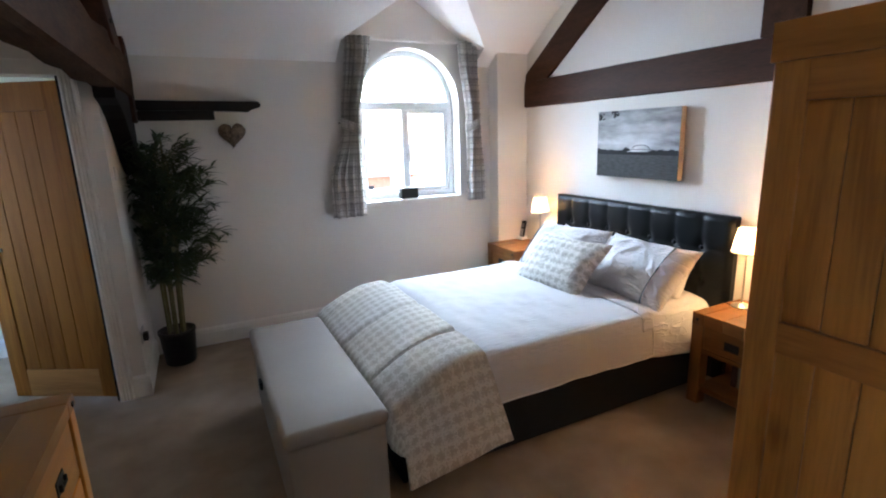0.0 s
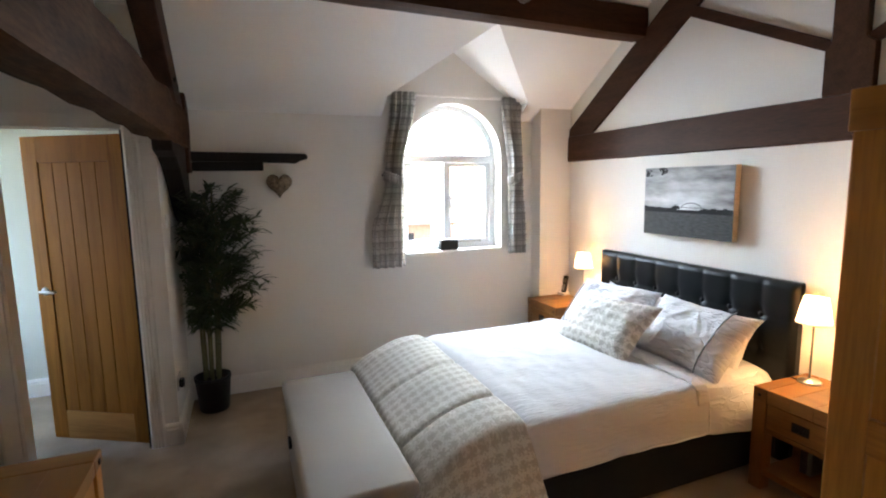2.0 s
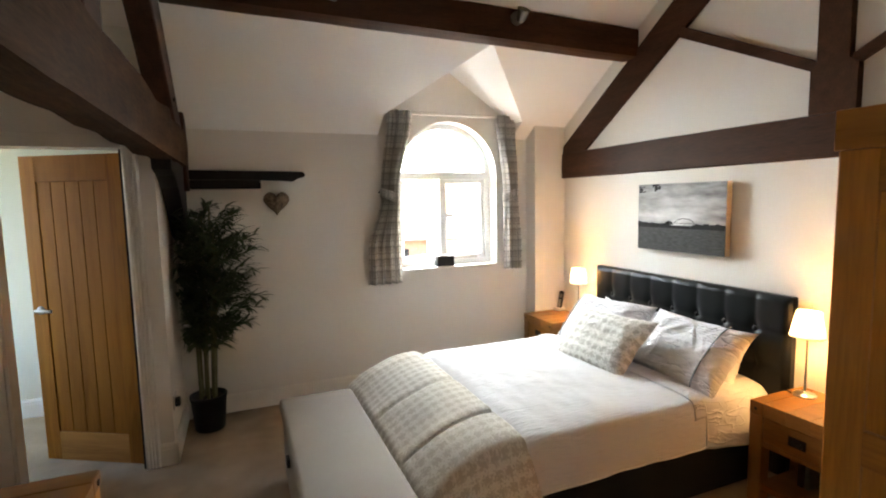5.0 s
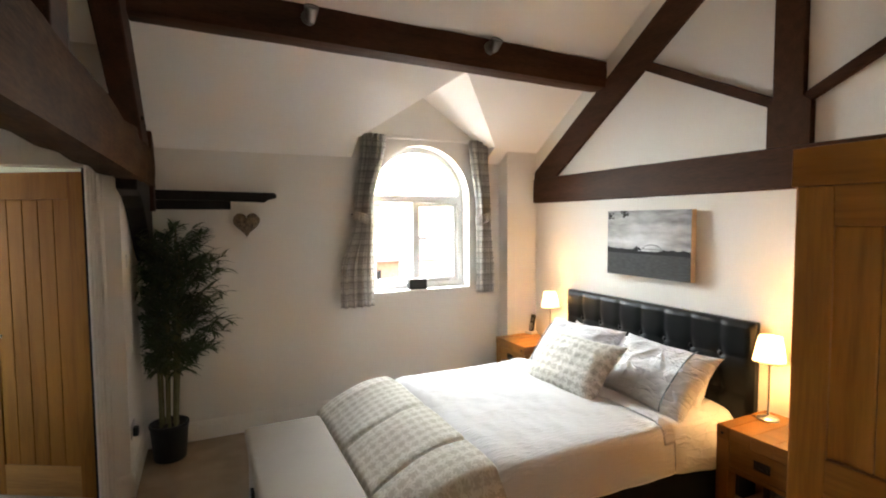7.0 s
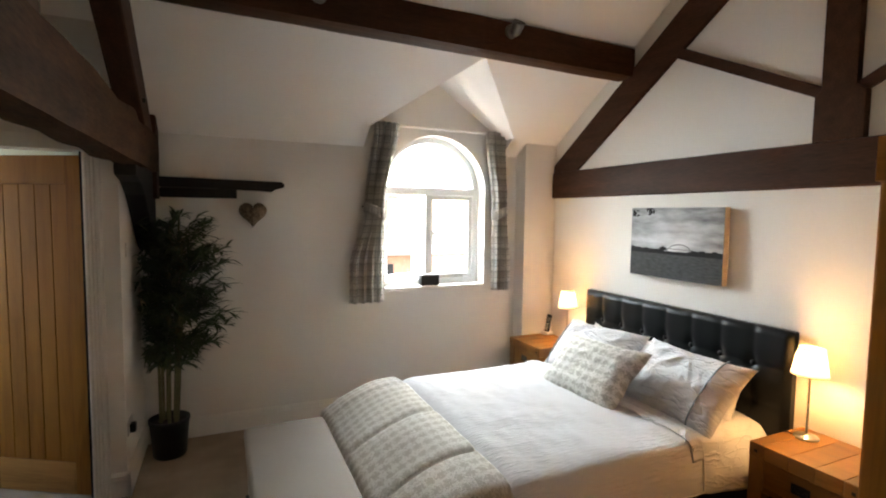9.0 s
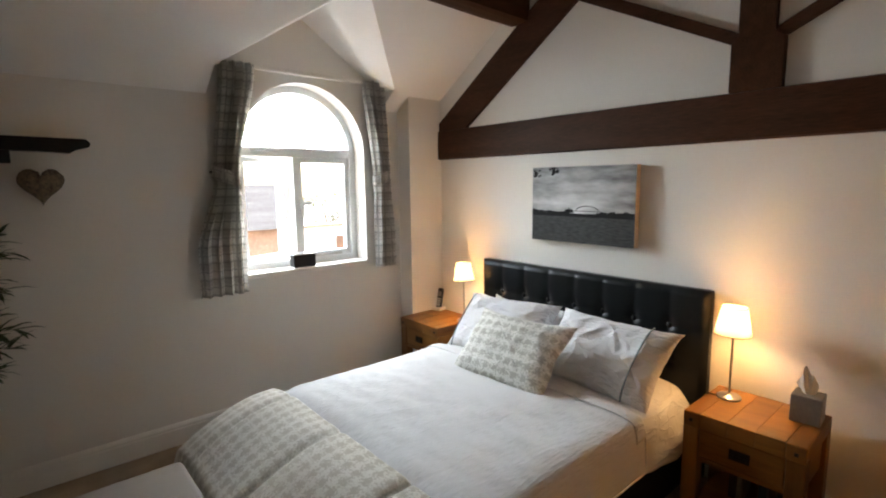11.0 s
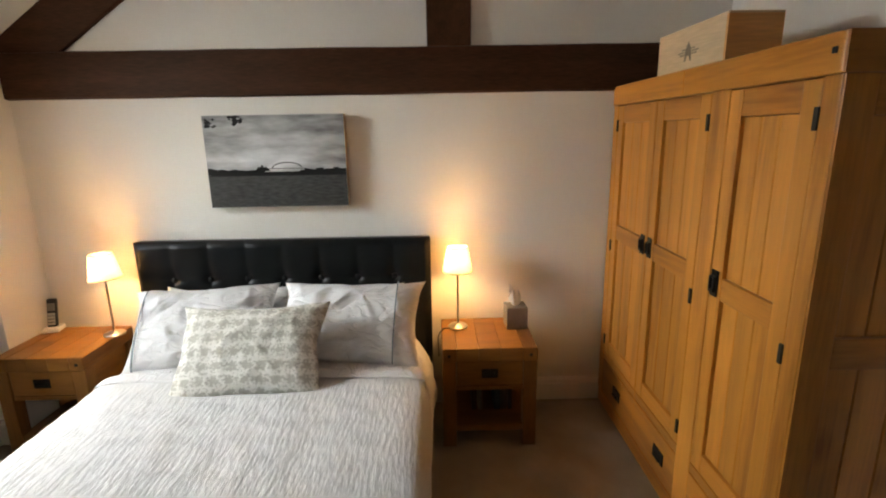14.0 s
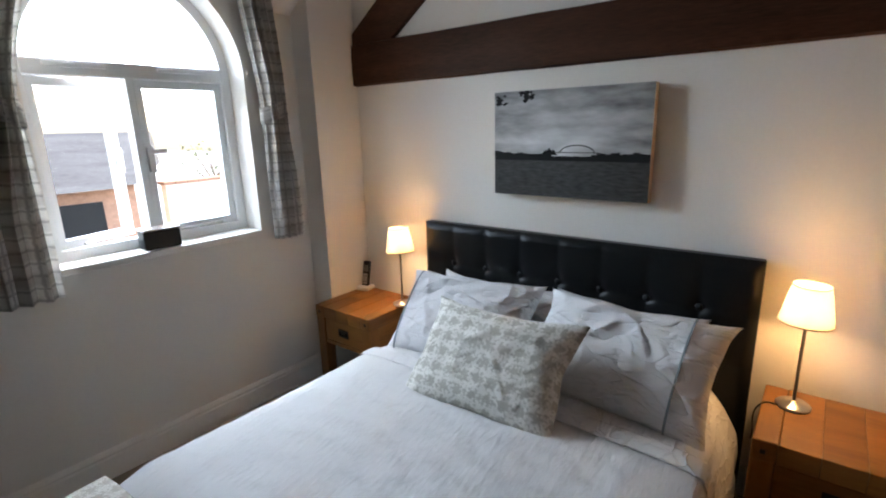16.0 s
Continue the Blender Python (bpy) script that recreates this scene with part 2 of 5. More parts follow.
def beam(p, q, w, d, up=(0, 0, 1), bevel=0.008, rough=0.0, seed=0):
    """A squared timber from p to q, w wide and d deep, with slightly uneven faces."""
    p, q = Vector(p), Vector(q)
    ax = (q - p).normalized()
    side = ax.cross(Vector(up)).normalized()
    top = side.cross(ax)
    n = max(2, int((q - p).length / 0.12)) if rough else 1
    bm = bmesh.new()
    rings = []
    for i in range(n + 1):
        c = p.lerp(q, i / n)
        ring = []
        for s, t in ((-1, -1), (-0.4, -1), (0.4, -1), (1, -1), (1, -0.3), (1, 0.3), (1, 1), (0.4, 1), (-0.4, 1), (-1, 1), (-1, 0.3), (-1, -0.3)):
            corner = 0.94 if abs(s) == 1 and abs(t) == 1 else 1.0
            k = c + side * (s * w / 2 * corner) + top * (t * d / 2 * corner)
            if rough:
                k += (side * s + top * t) * rough * noise.noise(k * 3.1 + Vector((seed, 0, 0)))
            ring.append(bm.verts.new(k))
        rings.append(ring)
    m = len(rings[0])
    for a, b in zip(rings, rings[1:]):
        for i in range(m):
            bm.faces.new((a[i], b[i], b[(i + 1) % m], a[(i + 1) % m]))
    bm.faces.new(rings[0])
    bm.faces.new(rings[-1][::-1])
    return bm


def structure(name, bm, material, label, category="", smooth=False):
    return tagged(finish(name, bm, material, None, "", smooth), label, category or name.split("_")[0], kind="structure")


# ---- the room's shell ----
XD, YD, XWEST = -0.18, 3.76, -1.10   # the nib beside the door, the door wall, the west wall
structure("floor", box(-2.6, 3.6, -3.2, 5.4, -0.12, 0.0), M_CARPET, "beige-brown short-pile carpet over the whole bedroom floor", "floor")

# gable wall behind the bed
structure("wall_east", prism([(-0.9, 0), (4.9, 0), (4.9, 1.9), (YR, ZR + 0.2), (-0.9, 1.9)], "x", XG, XG + 0.25), M_WALL, "off-white painted gable wall behind the bed", "wall")


def window_wall():
    """Wall with an arched opening, in upright strips."""
    bm = bmesh.new()
    n = 20
    arc = [(WXM - WR * math.cos(math.pi * i / n), SPRING + WR * math.sin(math.pi * i / n)) for i in range(n + 1)]
    top = 3.05

    def block(pts):
        join(bm, prism(pts, "y", YW, YW + 0.30))
    block([(XD - 0.11, 0), (WX0, 0), (WX0, top), (XD - 0.11, top)])
    block([(WX1, 0), (XG + 0.25, 0), (XG + 0.25, top), (WX1, top)])
    block([(WX0, 0), (WX1, 0), (WX1, SILL), (WX0, SILL)])
    for a, b in zip(arc, arc[1:]):
        block([a, b, (b[0], top), (a[0], top)])
    bmesh.ops.remove_doubles(bm, verts=bm.verts[:], dist=1e-4)
    return bm


structure("wall_north", window_wall(), M_WALL, "light grey painted window wall with an arched opening", "wall")
# boxed pier in the corner beside the bed
structure("wall_pier", box(2.90, XG, 4.31, YW, 0, 2.45, 0.004), M_WALL, "light grey boxed pier in the bedroom corner", "wall")
# wall behind the wardrobe, with a recess to the south-west
structure("wall_south", box(1.25, XG, 0.30, 0.45, 0, 3.2), M_WALL, "off-white wall behind the oak wardrobe", "wall")
# unseen passage, added and made deep so that less light bounces back
structure("wall_recess", box(1.25, 1.37, -3.0, 0.30, 0, 3.0), M_WALL, "off-white side wall of the added unseen passage", "wall")
structure("wall_south_end", box(-1.2, 1.25, -3.0, -2.85, 0, 2.6), M_WALL, "off-white end wall of the added unseen passage", "wall")
structure("ceiling_passage", box(-0.8, 1.25, -3.0, -0.75, slope_z(-0.75), slope_z(-0.75) + 0.12), M_CEIL, "white flat ceiling of the added unseen passage", "ceiling")


structure("wall_west", box(XWEST - 0.12, XWEST, 2.55, YD, 0, 3.9), M_WALL, "off-white wall beside the landing door", "wall")
structure("wall_west_chest", box(-0.80, -0.66, -3.0, 2.55, 0, 3.9), M_WALL, "off-white wall behind the chest of drawers", "wall")
structure("wall_west_return", box(XWEST - 0.12, -0.80, 2.43, 2.55, 0, 3.9), M_WALL, "off-white return of the wall by the door", "wall")

DO0, DO1, DTOP = -1.0, -0.345, 2.0


def door_wall():
    bm = bmesh.new()
    box(XWEST - 0.12, DO0, YD, YD + 0.12, 0, 2.75, bm=bm)
    box(DO1, XD, YD, YD + 0.12, 0, 2.75, bm=bm)
    box(DO0, DO1, YD, YD + 0.12, DTOP, 2.75, bm=bm)
    box(XD - 0.11, XD, YD + 0.12, YW, 0, 2.75, bm=bm)
    return bm


structure("wall_door", door_wall(), M_WALL, "off-white wall round the landing doorway", "wall")


def ceiling_north():
    yv = slope_y(DZE)
    yr = slope_y(DZR)
    pts = [(-1.2, YW), (DX0, YW), (DX0, yv), (DXM, yr), (DX1, yv), (DX1, YW), (XG, YW), (XG, YR), (-1.2, YR)]
    bm = bmesh.new()
    lo = [bm.verts.new((x, y, slope_z(y) if y > YR else ZR)) for x, y in pts]
    hi = [bm.verts.new((v.co.x, v.co.y, v.co.z + 0.12)) for v in lo]
    n = len(lo)
    bm.faces.new(lo)
    bm.faces.new(hi[::-1])
    for i in range(n):
        bm.faces.new((lo[i], hi[i], hi[(i + 1) % n], lo[(i + 1) % n]))
    return bm


structure("ceiling", ceiling_north(), M_CEIL, "white painted sloping ceiling on the window side", "ceiling")
structure("ceiling_south", prism([(YR, ZR), (-0.75, slope_z(-0.75)), (-0.75, slope_z(-0.75) + 0.12), (YR, ZR + 0.12)], "x", -1.2, XG), M_CEIL, "white painted sloping ceiling behind the ridge", "ceiling")


def dormer():
    bm = bmesh.new()
    yv, yr, o = slope_y(DZE), slope_y(DZR), 0.1
    for x, s in ((DX0, -1), (DX1, 1)):
        a = [(DXM, yr, DZR), (x, yv, DZE), (x, YW, DZE), (DXM, YW, DZR)]
        lo = [bm.verts.new(p) for p in a]
        hi = [bm.verts.new((p[0], p[1], p[2] + o)) for p in a]
        bm.faces.new(lo)
        bm.faces.new(hi[::-1])
        for i in range(4):
            bm.faces.new((lo[i], hi[i], hi[(i + 1) % 4], lo[(i + 1) % 4]))
        c = [(yv, DZE), (YW, DZE), (YW, EAVES)]
        join(bm, prism(c, "x", x - s * 0.004, x + s * 0.05))
    return bm


structure("ceiling_dormer", dormer(), M_CEIL, "white painted dormer ceiling over the arched window", "ceiling")

# landing beyond the door
structure("wall_landing_north", box(-2.6, XD, 5.05, 5.2, 0, 2.45), M_HALL, "pale cream landing wall", "wall")
structure("wall_landing_east", box(XD - 0.11, XD, YW + 0.3, 5.05, 0, 2.45), M_HALL, "pale cream landing end wall", "wall")
structure("wall_landing_south", box(-2.6, XWEST - 0.12, YD, YD + 0.12, 0, 2.45), M_HALL, "pale cream landing wall", "wall")


# the opening is out of view, added so the sky lights the landing
def landing_west():
    bm = bmesh.new()
    box(-2.72, -2.6, YD, 4.0, 0, 2.45, bm=bm)
    box(-2.72, -2.6, 4.9, 5.2, 0, 2.45, bm=bm)
    box(-2.72, -2.6, 4.0, 4.9, 0, 0.8, bm=bm)
    box(-2.72, -2.6, 4.0, 4.9, 2.2, 2.45, bm=bm)
    return bm


structure("wall_landing_west", landing_west(), M_HALL, "pale cream landing wall with an unseen opening added for daylight", "wall")
structure("ceiling_landing", box(-2.72, XD - 0.11, YD + 0.12, 5.2, 2.45, 2.55), M_CEIL, "white landing ceiling", "ceiling")

# ---- timbers ----
XT = 3.205


def raf_lo(y):
    return 2.08 - 0.688 * (y - 3.98)


def raf_up(y):
    return 2.17 - 0.695 * (y - 4.266)


def mirror(pts):
    return [(2 * YR - y, z) for y, z in pts]


truss = thing("roof_truss", "dark-stained oak king-post truss set against the gable wall", "roof truss", pose(XT, YR, 1.84))
tm = Matrix.Translation((-XT, -YR, -1.84))


def truss_part(name, bm, material, parent=truss, shift=tm, label=""):
    bmesh.ops.transform(bm, matrix=shift, verts=bm.verts[:])
    return part(name, bm, material, parent, label)


truss_part("tie_beam", beam((XT + 0.04, 0.46, 1.962), (XT + 0.04, 4.308, 1.962), 0.085, 0.24, rough=0.004, seed=3), M_BEAM)
north = [(4.305, 2.07), (4.305, raf_up(4.305)), (YR, raf_up(YR)), (YR, raf_lo(YR)), (3.995, 2.07)]
truss_part("rafter", prism(north, "x", XT + 0.006, XG + 0.01, 0.006), M_BEAM)
south = mirror([(3.43, raf_lo(3.43)), (3.43, raf_up(3.43)), (YR, raf_up(YR)), (YR, raf_lo(YR))])
truss_part("rafter", prism(south, "x", XT + 0.006, XG + 0.01, 0.006), M_BEAM)
post = [(1.832, 2.078), (2.064, 2.078), (2.064, 2.31), (2.035, 2.345), (2.035, 3.72), (1.875, 3.72), (1.875, 2.345), (1.832, 2.31)]
truss_part("king_post", prism(post, "x", XT - 0.008, XG + 0.01, 0.005), M_BEAMX)
strut = [(2.03, 2.295), (2.03, 2.36), (2.93, 2.825), (2.965, 2.765)]
truss_part("strut", prism(strut, "x", XT + 0.004, XG + 0.01, 0.004), M_BEAM)
truss_part("strut", prism([(3.9 - y, z) for y, z in strut], "x", XT + 0.004, XG + 0.01, 0.004), M_BEAM)

# free-standing truss across the room
west = thing("roof_truss", "weathered oak truss with a low tie beam across the room", "roof truss", pose(-0.12, YR, 1.9))
wm = Matrix.Translation((0.12, -YR, -1.9))


def west_part(name, bm, material, label=""):
    return truss_part(name, bm, material, west, wm, label)


west_part("tie_beam", beam((-0.115, -0.58, 2.015), (-0.115, 4.36, 2.06), 0.15, 0.26, rough=0.016, seed=9), M_BEAMW, "weathered grey-brown tie beam with knots")
raf_w = [(4.36, 2.10), (4.36, raf_up(4.36) + 0.06), (YR, raf_up(YR) + 0.03), (YR, raf_lo(YR)), (4.05, 2.10)]
west_part("rafter", prism(raf_w, "x", -0.19, -0.06, 0.01), M_BEAM)
west_part("rafter", prism(mirror(raf_w), "x", -0.19, -0.06, 0.01), M_BEAM)
bolt = lathe([(0, 0.02), (0.012, 0.018), (0.016, 0.0), (0, 0.0)], 12)
bmesh.ops.rotate(bolt, verts=bolt.verts[:], matrix=Matrix.Rotation(radians(90), 3, "Y"))
bmesh.ops.translate(bolt, verts=bolt.verts[:], vec=(-0.062, 3.85, 2.32))
west_part("bolt", bolt, M_IRON, "dark iron bolt head")
west_part("king_post", prism([(1.85, 2.1), (2.05, 2.1), (2.05, 3.74), (1.85, 3.74)], "x", -0.19, -0.06, 0.008), M_BEAM)
west_part("end_post", box(-0.17, -0.045, 4.30, YW, 1.76, 2.32, 0.012), M_BEAM)
knee = [(3.60, 1.94), (4.44, 1.94), (4.44, 1.40), (4.34, 1.44), (4.22, 1.53), (4.08, 1.65), (3.92, 1.77), (3.76, 1.84), (3.60, 1.87)]
west_part("knee_brace", prism(knee, "x", -0.175, -0.07, 0.008), M_BLACKW, "black-stained curved knee brace")

# purlin with spotlights
purlin = tagged(finish("purlin", beam((-0.06, 3.44, 2.885), (XT + 0.02, 3.44, 2.842), 0.17, 0.22, rough=0.004, seed=5), M_BEAMX),
                "dark-stained oak purlin under the sloping ceiling", "beam")
wall_plate = thing("wall_bracket", "black-stained timber bracket fixed along the window wall", "timber bracket", pose(-0.04, YW, 1.77))
bm = prism([(-0.04, 1.845), (-0.04, 1.915), (0.77, 1.905), (0.79, 1.885), (0.785, 1.865), (0.73, 1.85), (0.70, 1.83), (0.62, 1.835), (0.3, 1.842)], "y", YW - 0.10, YW, 0.004)
bmesh.ops.transform(bm, matrix=Matrix.Translation((0.04, -YW, -1.77)), verts=bm.verts[:])
part("upper_timber", bm, M_BLACKW, wall_plate)
bm = box(-0.04, 0.455, YW - 0.085, YW, 1.775, 1.842, 0.004)
bmesh.ops.transform(bm, matrix=Matrix.Translation((0.04, -YW, -1.77)), verts=bm.verts[:])
part("lower_timber", bm, M_BLACKW, wall_plate)


def spotlight(x):
    t = thing("spotlight", "small round brushed-steel spotlight on the oak purlin, switched off", "spotlight", pose(x, 3.355, 2.895, 90, 0, 0), "spotlights on the purlin")
    part("base", lathe([(0, 0), (0.045, 0), (0.045, 0.012), (0.03, 0.02), (0, 0.02)]), M_CHROME, t, smooth=True)
    part("arm", lathe([(0, 0.02), (0.008, 0.02), (0.008, 0.06), (0, 0.06)], 12), M_CHROME, t)
    head = lathe([(0, -0.05), (0.022, -0.048), (0.032, -0.03), (0.042, 0.03), (0.044, 0.04), (0.038, 0.04), (0.03, 0.02), (0, 0.015)])
    bmesh.ops.rotate(head, verts=head.verts[:], matrix=Matrix.Rotation(radians(-50), 3, "X"))
    bmesh.ops.translate(head, verts=head.verts[:], vec=(0, 0, 0.075))
    h = part("head", head, M_CHROME, t, smooth=True)
    bulb = lathe([(0, 0.018), (0.028, 0.022), (0.034, 0.034), (0, 0.036)])
    bmesh.ops.rotate(bulb, verts=bulb.verts[:], matrix=Matrix.Rotation(radians(-50), 3, "X"))
    bmesh.ops.translate(bulb, verts=bulb.verts[:], vec=(0, 0, 0.075))
    part("bulb", bulb, M_CHROME, h, "unlit frosted bulb", smooth=True)


spotlight(2.13)
spotlight(0.87)

# ---- trim ----


def skirting_profile(d=1):
    return [(0, 0), (0.02 * d, 0), (0.02 * d, 0.105), (0.016 * d, 0.115), (0.017 * d, 0.125), (0.008 * d, 0.14), (0, 0.145)]


def skirting(name, axis, wall, sign, a, b):
    pts = [(wall + sign * u, z) for u, z in skirting_profile()]
    structure(name, prism(pts, axis, a, b), M_TRIM, "white moulded skirting board along the wall", "baseboard")


skirting("baseboard_north", "x", YW, -1, XD + 0.02, 2.90)
skirting("baseboard_east", "y", XG, -1, 0.45, 4.31)
skirting("baseboard_pier", "y", 2.90, -1, 4.31, YW - 0.02)
skirting("baseboard_nib", "y", XD, 1, YD - 0.02, YW - 0.02)
skirting("baseboard_landing", "x", 5.05, -1, -2.6, XD - 0.11)
skirting("baseboard_nib_end", "x", YD, -1, -0.262, XD + 0.02)


def fluted(x0, x1, z0, z1):
    """Upright fluted casing on the door wall."""
    w = x1 - x0
    pts = [(x0, YD), (x0, YD - 0.018), (x0 + 0.12 * w, YD - 0.026)]
    for k in range(3):
        c = x0 + w * (0.28 + 0.21 * k)
        pts += [(c - 0.07 * w, YD - 0.024), (c, YD - 0.0195), (c + 0.07 * w, YD - 0.024)]
    pts += [(x0 + 0.88 * w, YD - 0.026), (x1, YD - 0.018), (x1, YD)]
    return prism(pts, "z", z0, z1)


structure("trim_door_jamb_east", fluted(-0.345, -0.262, 0, 2.08), M_TRIM, "white fluted door casing", "trim")
structure("trim_door_jamb_west", box(DO0 - 0.078, DO0, YD - 0.022, YD, 0, 2.08, 0.004), M_TRIM, "white plain door casing", "trim")
structure("trim_door_head", box(DO0, -0.345, YD - 0.024, YD, 2.0, 2.08, 0.004), M_TRIM, "white door casing head", "trim")
# the black colour paints this lining's shadow; the opposite lining is white
structure("trim_door_lining_east", box(-0.36, -0.345, YD + 0.002, YD + 0.118, 0, 1.998), M_BLACKW, "door lining with its shadow painted in as black", "trim")
structure("trim_door_lining_west", box(DO0, DO0 + 0.015, YD + 0.002, YD + 0.118, 0, 1.998), M_TRIM, "white door lining", "trim")

# ---- landing door, ajar ----


def ledged_door():
    ang = math.degrees(math.atan2(0.355, -0.612))
    d = tagged(new("door_1"), "oak boarded door standing ajar with a chrome lever handle", "door", kind="structure")
    d.matrix_world = pose(-0.352, YD + 0.075, 0.006, 0, 0, ang)
    w, h, t = 0.708, 1.975, 0.04
    part("stile", box(0, 0.105, -t / 2, t / 2, 0, h, 0.002), M_OAKD, d)
    part("stile", box(w - 0.105, w, -t / 2, t / 2, 0, h, 0.002), M_OAKD, d)
    part("rail", box(0.105, w - 0.105, -t / 2, t / 2, h - 0.16, h, 0.002), M_OAKD, d)
    part("rail", box(0.105, w - 0.105, -t / 2, t / 2, 0, 0.19, 0.002), M_OAKP, d, "paler oak bottom rail")
    n = 5
    bw = (w - 0.21) / n
    for i in range(n):
        x = 0.105 + i * bw
        part("board", box(x + 0.0006, x + bw - 0.0006, -t / 2 + 0.006, t / 2 - 0.006, 0.19, h - 0.16, 0.003, 1), M_OAKD, d)
    for s in (-1, 1):
        k = lathe([(0, 0), (0.026, 0), (0.026, 0.006), (0.01, 0.008), (0.01, 0.045), (0, 0.045)], 20)
        bmesh.ops.rotate(k, verts=k.verts[:], matrix=Matrix.Rotation(radians(90 * -s), 3, "X"))
        bmesh.ops.translate(k, verts=k.verts[:], vec=(w - 0.06, s * t / 2, 1.0))
        join(k, box(w - 0.17, w - 0.05, s * (t / 2 + 0.036) - 0.008, s * (t / 2 + 0.036) + 0.008, 0.99, 1.01, 0.006))
        part("handle", k, M_STEEL, d, "chrome lever handle", smooth=True)


ledged_door()

# ---- window ----
FY = YW + 0.145
M_FRAME = mat("window_frame_paint", (0.82, 0.83, 0.83), 0.35, vary=0.03, big=6, fine=60, bump=0.03)
M_GLASS = bpy.data.materials.new("window_glass")
M_GLASS.use_nodes = True
_g = M_GLASS.node_tree.nodes["Principled BSDF"]
_g.inputs["Roughness"].default_value = 0.0
_g.inputs["Transmission Weight"].default_value = 1.0
_g.inputs["IOR"].default_value = 1.05


def ring(outer, inner, y0, y1):
    """A frame between two closed outlines with as many points each."""
    bm = bmesh.new()
    n = len(outer)
    v = [[bm.verts.new((p[0], y, p[1])) for p in o] for o in (outer, inner) for y in (y0, y1)]
    for a, b in ((0, 1), (1, 3), (3, 2), (2, 0)):
        for i in range(n):
            j = (i + 1) % n
            bm.faces.new((v[a][i], v[b][i], v[b][j], v[a][j]))
    return bm


win = tagged(new("window_1"), "white-painted arched timber casement window, one casement ajar", "window", kind="structure")
TR = 1.885


def arch_pts(r, foot, n=24):
    return [(WXM - r, foot)] + [(WXM - r * math.cos(math.pi * i / n), SPRING + r * math.sin(math.pi * i / n)) for i in range(n + 1)] + [(WXM + r, foot)]


part("window_frame", ring(arch_pts(WR - 0.001, SILL + 0.012), arch_pts(WR - 0.05, SILL + 0.06), FY, FY + 0.07), M_FRAME, win)
part("transom", box(WX0 + 0.045, WX1 - 0.045, FY - 0.005, FY + 0.075, TR - 0.035, TR + 0.035, 0.006), M_FRAME, win)
part("mullion", box(WXM - 0.046, WXM - 0.010, FY - 0.002, FY + 0.07, SILL + 0.055, TR - 0.03, 0.005), M_FRAME, win)
part("trickle_vent", box(WXM - 0.36, WXM - 0.12, FY - 0.02, FY, TR + 0.002, TR + 0.024, 0.004), M_FRAME, win)
part("trickle_vent", box(WXM + 0.10, WXM + 0.34, FY - 0.02, FY, TR + 0.002, TR + 0.024, 0.004), M_FRAME, win)
fan = arch_pts(WR - 0.052, TR + 0.03)
bm = bmesh.new()
bm.faces.new([bm.verts.new((x, FY + 0.03, z)) for x, z in fan])
pane = part("pane", bm, M_GLASS, win)
pane.visible_shadow = False


def casement(x_hinge, x_free, open_deg):
    s = 1 if x_free > x_hinge else -1
    w = abs(x_free - x_hinge)
    c = new("casement")
    c.parent = win
    c.matrix_world = pose(x_hinge, FY + 0.02, SILL + 0.062, 0, 0, open_deg)
    h = TR - 0.037 - SILL - 0.062
    r = 0.036
    outer = [(0, 0), (s * w, 0), (s * w, h), (0, h)]
    inner = [(s * r, r), (s * (w - r), r), (s * (w - r), h - r), (s * r, h - r)]
    me = finish("casement", ring(outer, inner, 0, 0.045), M_FRAME)
    bm = bmesh.new()
    bm.faces.new([bm.verts.new((x, 0.02, z)) for x, z in inner])
    pn = finish("pane", bm, M_GLASS)
    pn.visible_shadow = False
    bm = box(s * (w - 0.03), s * (w - 0.012), -0.03, 0, h * 0.42, h * 0.58, 0.004)
    join(bm, box(s * (w - 0.09), s * (w - 0.015), -0.04, -0.026, h * 0.54, h * 0.56, 0.004))
    hd = finish("handle", bm, M_FRAME)
    bm = box(s * 0.10, s * (w - 0.1), -0.03, -0.018, 0.004, 0.016, 0.003)
    stay = finish("stay", bm, M_STEEL)
    me.parent = win
    me.matrix_world = c.matrix_world.copy()
    for o in (pn, hd, stay):
        o.parent = me
    bpy.data.objects.remove(c)


casement(WX0 + 0.052, WXM - 0.048, 19)
casement(WX1 - 0.052, WXM - 0.008, 0)
bm = box(WX0, WX1, YW - 0.012, FY + 0.07, SILL - 0.02, SILL + 0.012, 0.006)
part("window_sill", bm, M_TRIM, win, "white-painted inner window sill")

# ---- outside ----
M_GROUND = mat("outside_paving", (0.25, 0.24, 0.225), 0.9, vary=0.2, big=0.6, fine=8, bump=0.3)
M_BRICK = mat("orange_brick", (0.32, 0.19, 0.13), 0.9, spec=0.05, vary=0.25, big=2, fine=14, bump=0.3)
M_RENDER = mat("cream_render", (0.74, 0.66, 0.56), 0.9, spec=0.05, vary=0.1, big=1.5, fine=20, bump=0.2)
M_SLATE = mat("grey_slate", (0.060, 0.060, 0.061), 0.9, spec=0.02, vary=0.3, big=1, fine=9, stretch=(1, 4, 4), bump=0.4)
structure("ground", box(-60, 60, 6.0, 130, -3.0, -2.8), M_GROUND, "pale paved yard below the window", "ground")
house = thing("outbuilding", "brick outbuilding with a grey slate roof across the yard", "building", pose(0, 13, -2.8))


def house_part(name, bm, material):
    bmesh.ops.transform(bm, matrix=Matrix.Translation((0, -13, 2.8)), verts=bm.verts[:])
    return part(name, bm, material, house)


